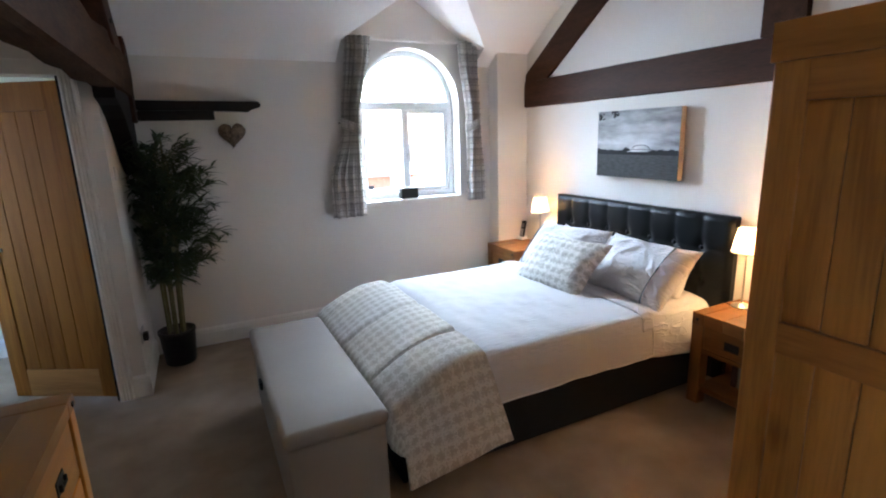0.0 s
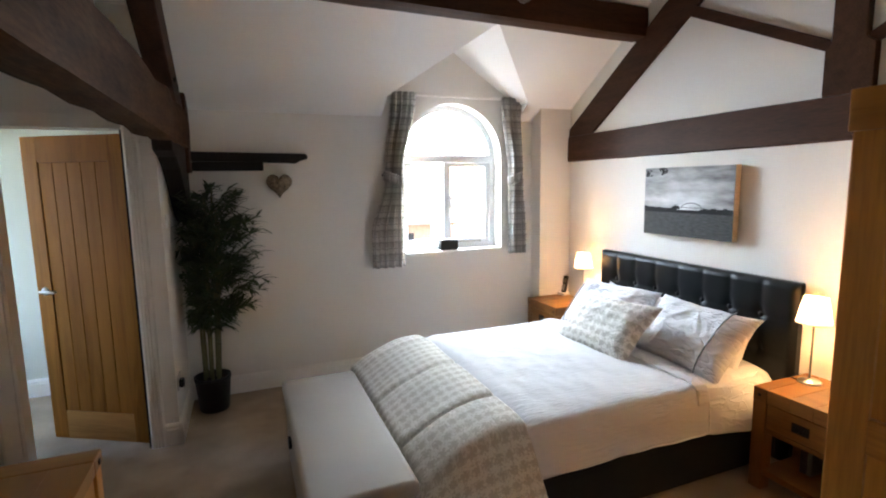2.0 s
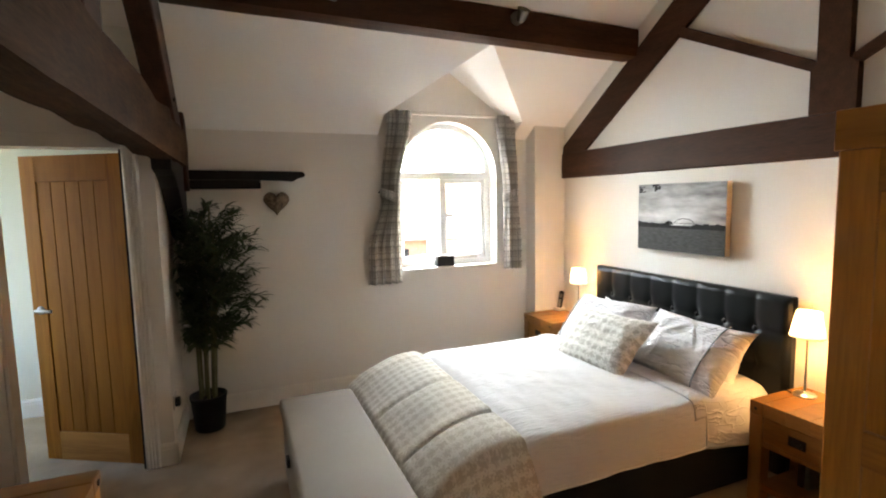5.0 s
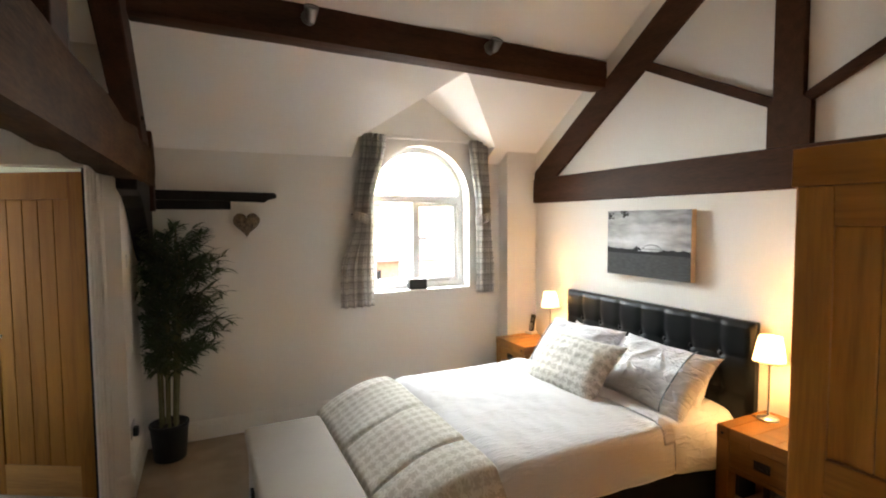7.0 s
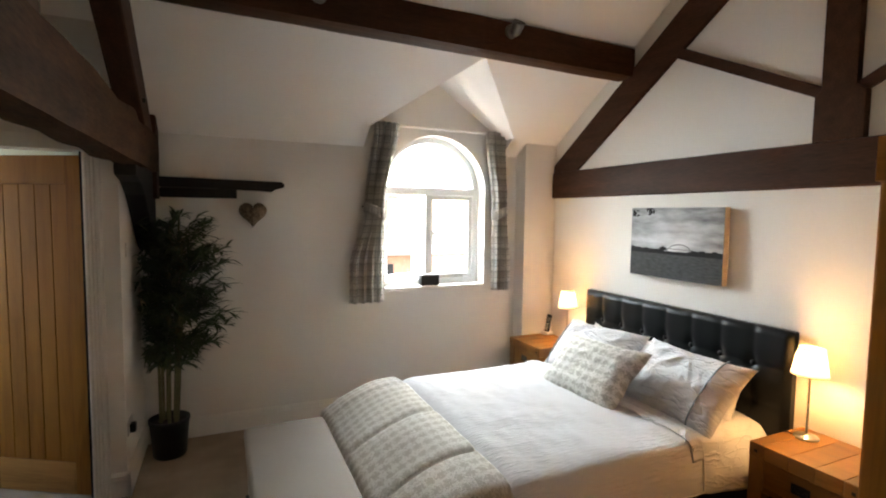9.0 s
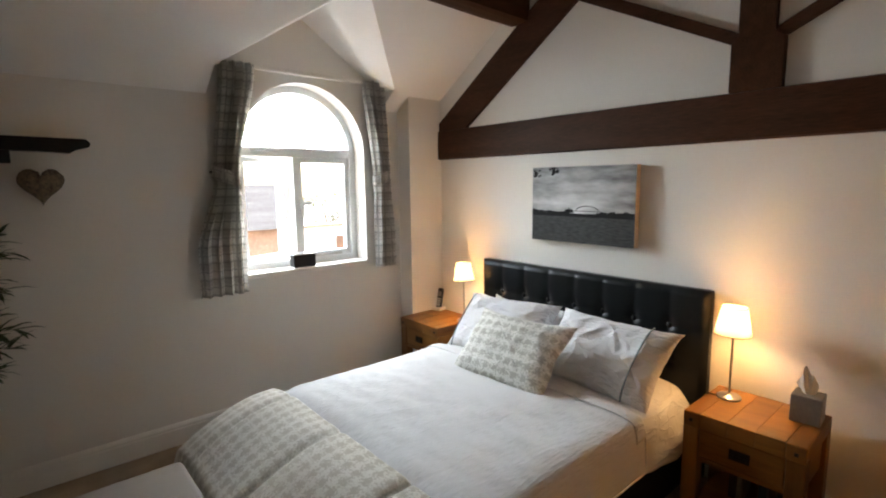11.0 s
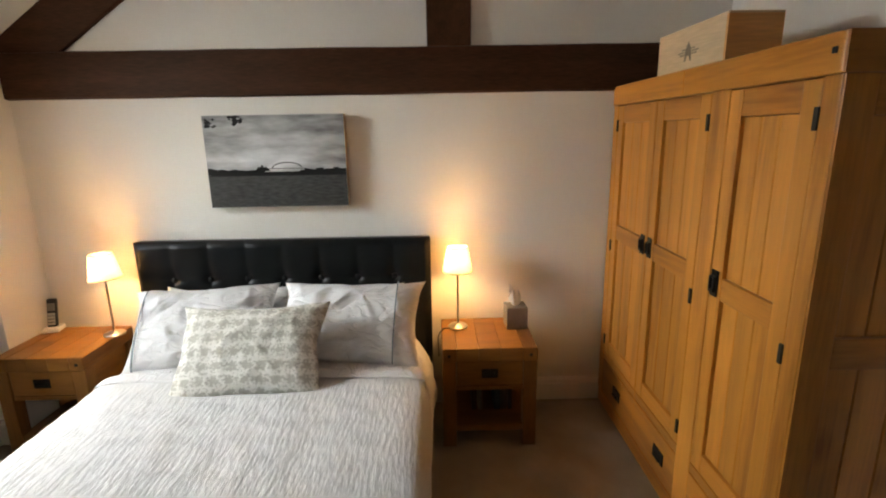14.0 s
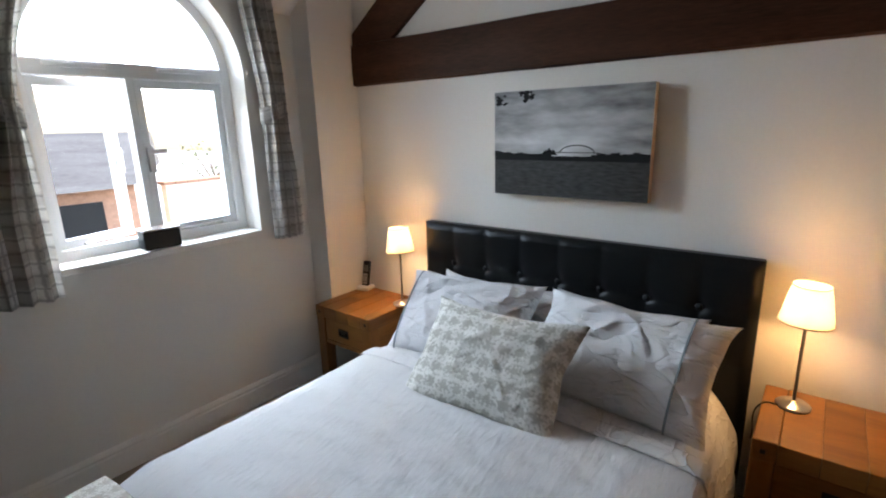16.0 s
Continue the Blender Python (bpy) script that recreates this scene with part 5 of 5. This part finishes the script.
_sel = chain(_nt, _zz, "GREATER_THAN", -0.070)
_pm = _nt.nodes.new("ShaderNodeMix")
_nt.links.new(_sel, _pm.inputs[0])
_nt.links.new(_watv, _pm.inputs[2])
_nt.links.new(_skyv, _pm.inputs[3])
_cb = _nt.nodes.new("ShaderNodeCombineColor")
for i in range(3):
    _nt.links.new(_pm.outputs[0], _cb.inputs[i])
_nt.links.new(_cb.outputs[0], _pb.inputs["Base Color"])
M_INK = mat("black_print", (0.008, 0.008, 0.009), 0.75)
M_INKG = mat("grey_print", (0.11, 0.11, 0.112), 0.75)
pic = thing("canvas_picture", "black and white harbour photograph on a stretched canvas", "picture", pose(3.176, 2.895, 1.4975))
part("canvas", box(0, 0.002, -0.3775, 0.3775, -0.246, 0.246), M_SKYPIC, pic)
part("stretcher", box(0.002, 0.05, -0.3775, 0.3775, -0.246, 0.246, 0.002), M_PALE, pic, "pale canvas edge")
random.seed(4)
bm = bmesh.new()
y = -0.3775
while y < 0.376:
    w = random.uniform(0.012, 0.03)
    edge = 0.5 + 0.5 * abs(y) / 0.38
    h = random.uniform(0.010, 0.018) * edge * (0.4 if -0.14 < y < 0.06 else 1.5)
    box(-0.001, 0.0005, y, min(y + w, 0.3775), -0.076, -0.058 + h, bm=bm)
    y += w * 0.9
tagged(part("shoreline", bm, M_INK, pic, "dark printed shoreline"), kind="stuff")
sails = bmesh.new()
for k, (c, hh) in enumerate(((0.098, 0.024), (0.080, 0.034), (0.060, 0.026))):
    join(sails, prism([(c - 0.022, -0.05), (c + 0.022, -0.05), (c + 0.012, -0.05 + hh * 0.6), (c, -0.05 + hh)], "x", -0.0012, 0.0))
part("rooflines", sails, M_INK, pic, "dark printed rooflines")
bm = bmesh.new()
for k in range(24):
    a0, a1 = math.pi * k / 24, math.pi * (k + 1) / 24
    p = [(-0.055 + 0.085 * math.cos(a), -0.04 + 0.038 * math.sin(a)) for a in (a0, a1)]
    q = [(-0.055 + 0.080 * math.cos(a), -0.042 + 0.034 * math.sin(a)) for a in (a0, a1)]
    join(bm, prism([p[0], p[1], q[1], q[0]], "x", -0.001, 0.0))
box(-0.001, 0, -0.16, 0.05, -0.040, -0.036, bm=bm)
part("bridge", bm, M_INKG, pic, "grey printed arch bridge")
bm = bmesh.new()
for k in range(46):
    cy, cz = (0.345, 0.205) if k < 22 else (0.20, 0.222)
    a, r = random.uniform(0, 6.28), random.uniform(0, 0.036)
    y0, z0 = cy + r * math.cos(a), min(0.238, cz + r * 0.9 * math.sin(a))
    s = random.uniform(0.007, 0.015)
    y0 = min(y0, 0.360)
    join(bm, prism([(y0 - s, z0), (y0, z0 + s * 0.6), (y0 + s, z0 + 0.002), (y0, z0 - s * 0.7)], "x", -0.001 - 0.00001 * k, 0.0))
tagged(part("foliage_print", bm, M_INK, pic, "dark printed leaves"), kind="stuff")

# ---- wardrobe ----
ward = thing("wardrobe", "oak triple wardrobe with panelled doors, two drawers and iron handles", "wardrobe", pose(1.67, 1.048, 0))
WW, WD, WH = 1.555, 0.59, 1.86
# local x runs along the front, y back into the wall (negative)


def wpart(name, b, material, parent=ward, label=""):
    return part(name, b, material, parent, label)


wpart("carcass", box(0.03, WW - 0.03, -WD, -0.03, 0.06, WH - 0.06), M_OAKZ)
wpart("plinth", box(0.0, WW, -WD, -0.004, 0, 0.085, 0.006), M_OAKX)
wpart("cornice", box(-0.006, WW * 0.5, -WD, 0.008, WH - 0.10, WH, 0.006), M_OAKX)
wpart("cornice", box(WW * 0.5, WW + 0.002, -WD, 0.007, WH - 0.10, WH, 0.006), M_OAKX)
wpart("side_cornice", box(-0.010, -0.0065, -WD, 0.005, WH - 0.099, WH - 0.002, 0.001), M_OAKY)
wpart("peg", box(0.018, 0.034, 0.004, 0.012, WH - 0.052, WH - 0.036, 0.002), M_IRON)
for x0, x1 in ((0, 0.06), (0.465, 0.575), (1.0165, 1.0205), (WW - 0.065, WW)):
    wpart("stile", box(x0, x1, -0.04, 0.0, 0.085, WH - 0.10, 0.003), M_OAKZ)
wpart("mid_rail", box(0.06, WW - 0.065, -0.04, -0.002, 0.305, 0.345, 0.003), M_OAKX)
# side frame and panels
for z0, z1 in ((0.085, 0.19), (0.98, 1.07), (WH - 0.20, WH - 0.10)):
    wpart("side_rail", box(-0.004, 0.03, -WD + 0.09, -0.09, z0, z1, 0.003), M_OAKY)
for y0 in (-WD, -0.09):
    wpart("side_stile", box(-0.004, 0.026, y0, y0 + 0.086, 0.085, WH - 0.10, 0.003), M_OAKZ)
for z0, z1 in ((0.19, 0.98), (1.07, WH - 0.20)):
    for k in range(4):
        yy = -WD + 0.09 + k * 0.105
        wpart("side_board", box(0.010, 0.028, yy + 0.001, yy + 0.104, z0, z1, 0.003, 1), M_OAKZ)


def pull(parent, x, z, w=0.042, h=0.095):
    bm = box(x - w / 2, x + w / 2, 0, 0.005, z - h / 2, z + h / 2, 0.002)
    p = wpart("handle", bm, M_IRON, parent, "dark iron drop handle")
    bm = box(x - 0.014, x + 0.014, 0.005, 0.016, z - 0.032, z - 0.022, 0.003)
    box(x - 0.016, x - 0.010, 0.005, 0.016, z - 0.03, z + 0.025, 0.002, bm=bm)
    box(x + 0.010, x + 0.016, 0.005, 0.016, z - 0.03, z + 0.025, 0.002, bm=bm)
    box(x - 0.016, x + 0.016, 0.005, 0.014, z + 0.018, z + 0.028, 0.002, bm=bm)
    wpart("drop", bm, M_IRON, p)


def ward_door(x0, x1, handle_x, hinge_x):
    z0, z1 = 0.35, WH - 0.105
    r = 0.068
    d = wpart("door", box(x0, x0 + r, -0.028, -0.001, z0, z1, 0.003), M_OAKZ)
    wpart("door_stile", box(x1 - r, x1, -0.028, -0.001, z0, z1, 0.003), M_OAKZ, d)
    for a, b in ((z0, z0 + 0.08), (1.045, 1.125), (z1 - 0.085, z1)):
        wpart("door_rail", box(x0 + r, x1 - r, -0.028, -0.002, a, b, 0.003), M_OAKX, d)
    n = 3
    bw = (x1 - x0 - 2 * r) / n
    for a, b in ((z0 + 0.08, 1.045), (1.125, z1 - 0.085)):
        for k in range(n):
            wpart("panel_board", box(x0 + r + k * bw + 0.0008, x0 + r + (k + 1) * bw - 0.0008, -0.027, -0.014, a, b, 0.003, 1), M_OAKZ, d)
    pull(d, handle_x, 1.10)
    for z in (z0 + 0.08, 1.0, z1 - 0.10):
        wpart("hinge", box(hinge_x - 0.008, hinge_x + 0.008, -0.004, 0.006, z - 0.03, z + 0.03, 0.002), M_IRON, d)


ward_door(0.063, 0.462, 0.43, 0.065)
ward_door(0.58, 1.015, 0.98, 0.584)
ward_door(1.022, 1.487, 1.058, 1.484)
for x0, x1, hx in ((0.063, 0.468, (0.266,)), (0.474, 1.487, (0.72, 1.25))):
    dr = wpart("drawer", box(x0, x1, -0.026, -0.001, 0.092, 0.30, 0.003), M_OAKX)
    for hh in hx:
        bm = box(hh - 0.05, hh + 0.05, -0.001, 0.005, 0.165, 0.225, 0.003)
        p = wpart("handle", bm, M_IRON, dr, "dark iron plate handle")
        wpart("drop", box(hh - 0.03, hh + 0.03, 0.005, 0.016, 0.178, 0.188, 0.003), M_IRON, p)

# wooden crate on the wardrobe
crate = thing("wooden_box", "pale wooden box with a printed crest lying on the wardrobe", "wooden box", pose(2.29, 1.0, 1.86, 0, 0, 1))
L, D, H = 0.50, 0.20, 0.165
part("front_board", box(0, L, -0.012, 0, 0, H, 0.001), M_PALE, crate)
part("back_board", box(0, L, -D, -D + 0.012, 0, H, 0.001), M_PALE, crate)
part("end_board", box(-0.012, 0, -D, 0.0, 0, H, 0.001), mat("orange_pine", (0.74, 0.37, 0.13), 0.55, stretch=(8, 0.6, 8), vary=0.15, big=2.2, fine=18, bump=0.1), crate, "orange-toned pine end board")
part("end_board", box(L, L + 0.012, -D, 0.0, 0, H, 0.001), M_PALE, crate)
part("lid", box(-0.012, L + 0.012, -D, 0.0, H, H + 0.008, 0.001), M_PALE, crate)
part("bottom", box(0, L, -D + 0.012, -0.012, 0, 0.01), M_PALE, crate)
bm = bmesh.new()
cx = L * 0.50
for k, (w, z) in enumerate(((0.10, 0.084), (0.16, 0.074), (0.13, 0.064))):
    box(cx - w / 2, cx + w / 2, 0.0002, 0.001, z, z + 0.005, bm=bm)
join(bm, prism([(cx - 0.028, 0.04), (cx - 0.02, 0.085), (cx - 0.012, 0.10), (cx, 0.115), (cx + 0.012, 0.10), (cx + 0.02, 0.085), (cx + 0.028, 0.04), (cx + 0.018, 0.04), (cx + 0.008, 0.06), (cx - 0.008, 0.06), (cx - 0.018, 0.04)], "y", 0.0003, 0.0012))
part("printed_crest", bm, mat("faded_print", (0.24, 0.19, 0.14), 0.8, vary=0.2, big=30, fine=120), crate, "grey printed crest")

# ---- chest of drawers ----
chest = thing("chest_of_drawers", "oak chest of drawers with iron plate handles under the truss", "chest of drawers", pose(-0.645, 1.66, 0))
CW, CD, CH = 0.97, 0.455, 0.80
part("carcass", box(0.01, CD - 0.03, -CW / 2 + 0.02, CW / 2 - 0.02, 0.06, CH - 0.05), M_NSY, chest)
tp = part("top", box(0, CD, CW / 2 - 0.09, CW / 2, CH - 0.05, CH, 0.006), M_NSX, chest)
part("board", box(0, CD, -CW / 2, -CW / 2 + 0.09, CH - 0.05, CH, 0.006), M_NSX, tp)
for k in range(4):
    ww = CD / 4
    part("board", box(k * ww, (k + 1) * ww, -CW / 2 + 0.09, CW / 2 - 0.09, CH - 0.049, CH - 0.0005, 0.002), M_NSY, tp)
for sy in (-1, 1):
    for x0 in (0, CD - 0.065):
        yy = sy * (CW / 2 - 0.035)
        part("leg", box(x0, x0 + 0.06, yy - 0.03, yy + 0.03, 0, CH - 0.05, 0.004), M_OAKZ, chest)
part("peg", box(CD - 0.002, CD + 0.004, CW / 2 - 0.05, CW / 2 - 0.034, CH - 0.034, CH - 0.018, 0.001), M_IRON, chest)
for z0, z1 in ((0.09, 0.30), (0.31, 0.52), (0.53, 0.74)):
    for a, b in ((-CW / 2 + 0.07, -0.006), (0.006, CW / 2 - 0.07)):
        dr = part("drawer", box(CD - 0.35, CD - 0.012, a, b, z0, z1, 0.004), M_OAKY, chest)
        iron_pull(dr, Matrix.Translation((CD - 0.012, (a + b) / 2, (z0 + z1) / 2)) @ Matrix.Rotation(math.pi, 4, "Z"))

# ---- light switch and socket ----
sw = thing("light_switch", "white plastic light switch on the wall beside the door", "light switch", pose(XD, 3.95, 1.44))
part("plate", box(0, 0.009, -0.043, 0.043, -0.043, 0.043, 0.003), M_WHTPL, sw)
part("rocker", box(0.009, 0.013, -0.012, 0.012, -0.018, 0.018, 0.002), M_WHTPL, sw)
so = thing("wall_socket", "brushed metal wall socket with a dark plug near the skirting", "wall socket", pose(XD, 3.87, 0.38))
part("plate", box(0, 0.008, -0.073, 0.073, -0.043, 0.043, 0.003), M_STEEL, so)
part("plug", box(0.008, 0.04, -0.055, -0.005, -0.03, 0.025, 0.008), M_BLKPL, so, "black plug")

# ---- bamboo plant ----
random.seed(11)
plant = thing("bamboo_plant", "artificial bamboo plant with slim canes in a black pot", "potted plant", pose(0.0, 4.225, 0))
M_CANE = mat("bamboo_cane", (0.16, 0.15, 0.07), 0.55, vary=0.3, big=10, fine=50, bump=0.2)
M_LEAF = mat("bamboo_leaf", (0.050, 0.078, 0.026), 0.5, vary=0.5, big=7, fine=40, bump=0.1)
M_SOIL = mat("potting_soil", (0.03, 0.022, 0.016), 0.95, vary=0.4, big=30, fine=120, bump=0.8)
part("pot", lathe([(0, 0), (0.098, 0), (0.104, 0.01), (0.122, 0.235), (0.128, 0.24), (0.128, 0.262), (0.116, 0.262), (0.114, 0.225), (0, 0.225)]), M_POT, plant, smooth=True)
part("soil", lathe([(0, 0.232), (0.06, 0.236), (0.1145, 0.23)], 24), M_SOIL, plant)
tips = []
for k in range(7):
    a = k * 2.4
    bx, by = 0.05 * math.cos(a), 0.05 * math.sin(a)
    hgt = 1.25 + 0.09 * (k % 4)
    ex, ey = bx * 1.8 + 0.03, by * 1.6 - 0.02
    bm = bmesh.new()
    n = 8
    for i in range(n):
        z0, z1 = 0.22 + hgt * i / n * 0.95, 0.22 + hgt * (i + 1) / n * 0.95
        f0, f1 = i / n, (i + 1) / n
        r0 = 0.011 * (1 - 0.5 * f0)
        c0 = Vector((bx + (ex - bx) * f0, by + (ey - by) * f0, z0))
        c1 = Vector((bx + (ex - bx) * f1, by + (ey - by) * f1, z1))
        ra = [bm.verts.new(c0 + Vector((r0 * q * math.cos(g), r0 * q * math.sin(g), dz))) for q, dz in ((1.2, 0), (1.0, 0.008)) for g in [2 * math.pi * m / 8 for m in range(8)]]
        rb = [bm.verts.new(c1 + Vector((r0 * 0.95 * math.cos(g), r0 * 0.95 * math.sin(g), 0))) for g in [2 * math.pi * m / 8 for m in range(8)]]
        for m in range(8):
            bm.faces.new((ra[m], ra[(m + 1) % 8], ra[8 + (m + 1) % 8], ra[8 + m]))
            bm.faces.new((ra[8 + m], ra[8 + (m + 1) % 8], rb[(m + 1) % 8], rb[m]))
        if i >= 2:
            tips += [(c0, a + j * 1.9, f0) for j in range(6)]
    part("cane", bm, M_CANE, plant, smooth=True)
leaf_bm = bmesh.new()
twig_bm = bmesh.new()


def leaf(p, d, ln, wd):
    d = d.normalized()
    s = d.cross(Vector((0, 0, 1)))
    s = s.normalized() if s.length > 0.01 else Vector((1, 0, 0))
    up = s.cross(d)
    pts = []
    for f, w, drop in ((0.0, 0.15, 0), (0.3, 1.0, 0.01), (0.65, 0.7, -0.02), (1.0, 0.0, -0.14)):
        c = p + d * (ln * f) + up * (ln * drop)
        if w:
            pts.append((leaf_bm.verts.new(c + s * wd * w), leaf_bm.verts.new(c + up * 0.003), leaf_bm.verts.new(c - s * wd * w)))
        else:
            pts.append((leaf_bm.verts.new(c),))
    for a, b in zip(pts, pts[1:]):
        if len(b) == 3:
            leaf_bm.faces.new((a[0], b[0], b[1], a[1]))
            leaf_bm.faces.new((a[1], b[1], b[2], a[2]))
        else:
            leaf_bm.faces.new((a[0], b[0], a[1]))
            leaf_bm.faces.new((a[1], b[0], a[2]))




def spray(start, end, a, count):
    """A thin twig with a fan of narrow leaves along its outer part."""
    offs = (Vector((0.003, 0, 0)), Vector((-0.003, 0, 0)), Vector((0, 0.003, 0)))
    v0 = [twig_bm.verts.new(start + o) for o in offs]
    v1 = [twig_bm.verts.new(end + o * 0.4) for o in offs]
    for m in range(3):
        twig_bm.faces.new((v0[m], v0[(m + 1) % 3], v1[(m + 1) % 3], v1[m]))
    for q in range(count):
        p = start.lerp(end, random.uniform(0.35, 1.0))
        aa = a + random.uniform(-1.2, 1.2)
        dd = Vector((math.cos(aa), math.sin(aa), random.uniform(-0.45, 0.8)))
        ll = random.uniform(0.085, 0.16)
        e = p + dd.normalized() * ll
        if e.x < -0.165 or e.y > 0.215:
            dd = Vector((abs(dd.x), -abs(dd.y), dd.z))
        leaf(p, dd, ll, random.uniform(0.008, 0.014))


for c, a, f in tips:
    a += random.uniform(-0.9, 0.9)
    z = c.z + random.uniform(-0.05, 0.1)
    if z < 0.60:
        continue
    spread = 0.27 * math.sin(math.pi * min(1, max(0.10, (z - 0.52) / 1.26))) ** 0.7
    ln = spread * random.uniform(0.55, 1.15)
    if math.cos(a) > 0.3:
        ln *= 1.15
    d = Vector((math.cos(a), math.sin(a) * 0.62, random.uniform(0.25, 0.8)))
    start = Vector((c.x, c.y, z))
    end = start + d.normalized() * ln
    end.x = max(end.x, -0.15)
    end.y = min(max(end.y, -0.34), 0.16)
    spray(start, end, a, 12)
# longer sprays arching out into the room
for z0, reach, rise, a in ((1.18, 0.40, 0.16, 0.15), (1.22, 0.36, 0.22, -0.2), (0.98, 0.40, -0.02, 0.05), (0.95, 0.37, -0.06, -0.3), (0.82, 0.27, -0.04, -0.1), (1.05, 0.30, 0.10, -0.7), (1.45, 0.18, 0.20, 0.1), (1.42, 0.12, 0.24, -1.2)):
    start = Vector((0.03, -0.01, z0))
    end = start + Vector((reach * math.cos(a), reach * math.sin(a) * 0.7, rise))
    spray(start, end, a, 20)
tagged(part("twig_growth", twig_bm, M_CANE, plant), kind="stuff")
part("foliage", leaf_bm, M_LEAF, plant, "dark green narrow leaves")
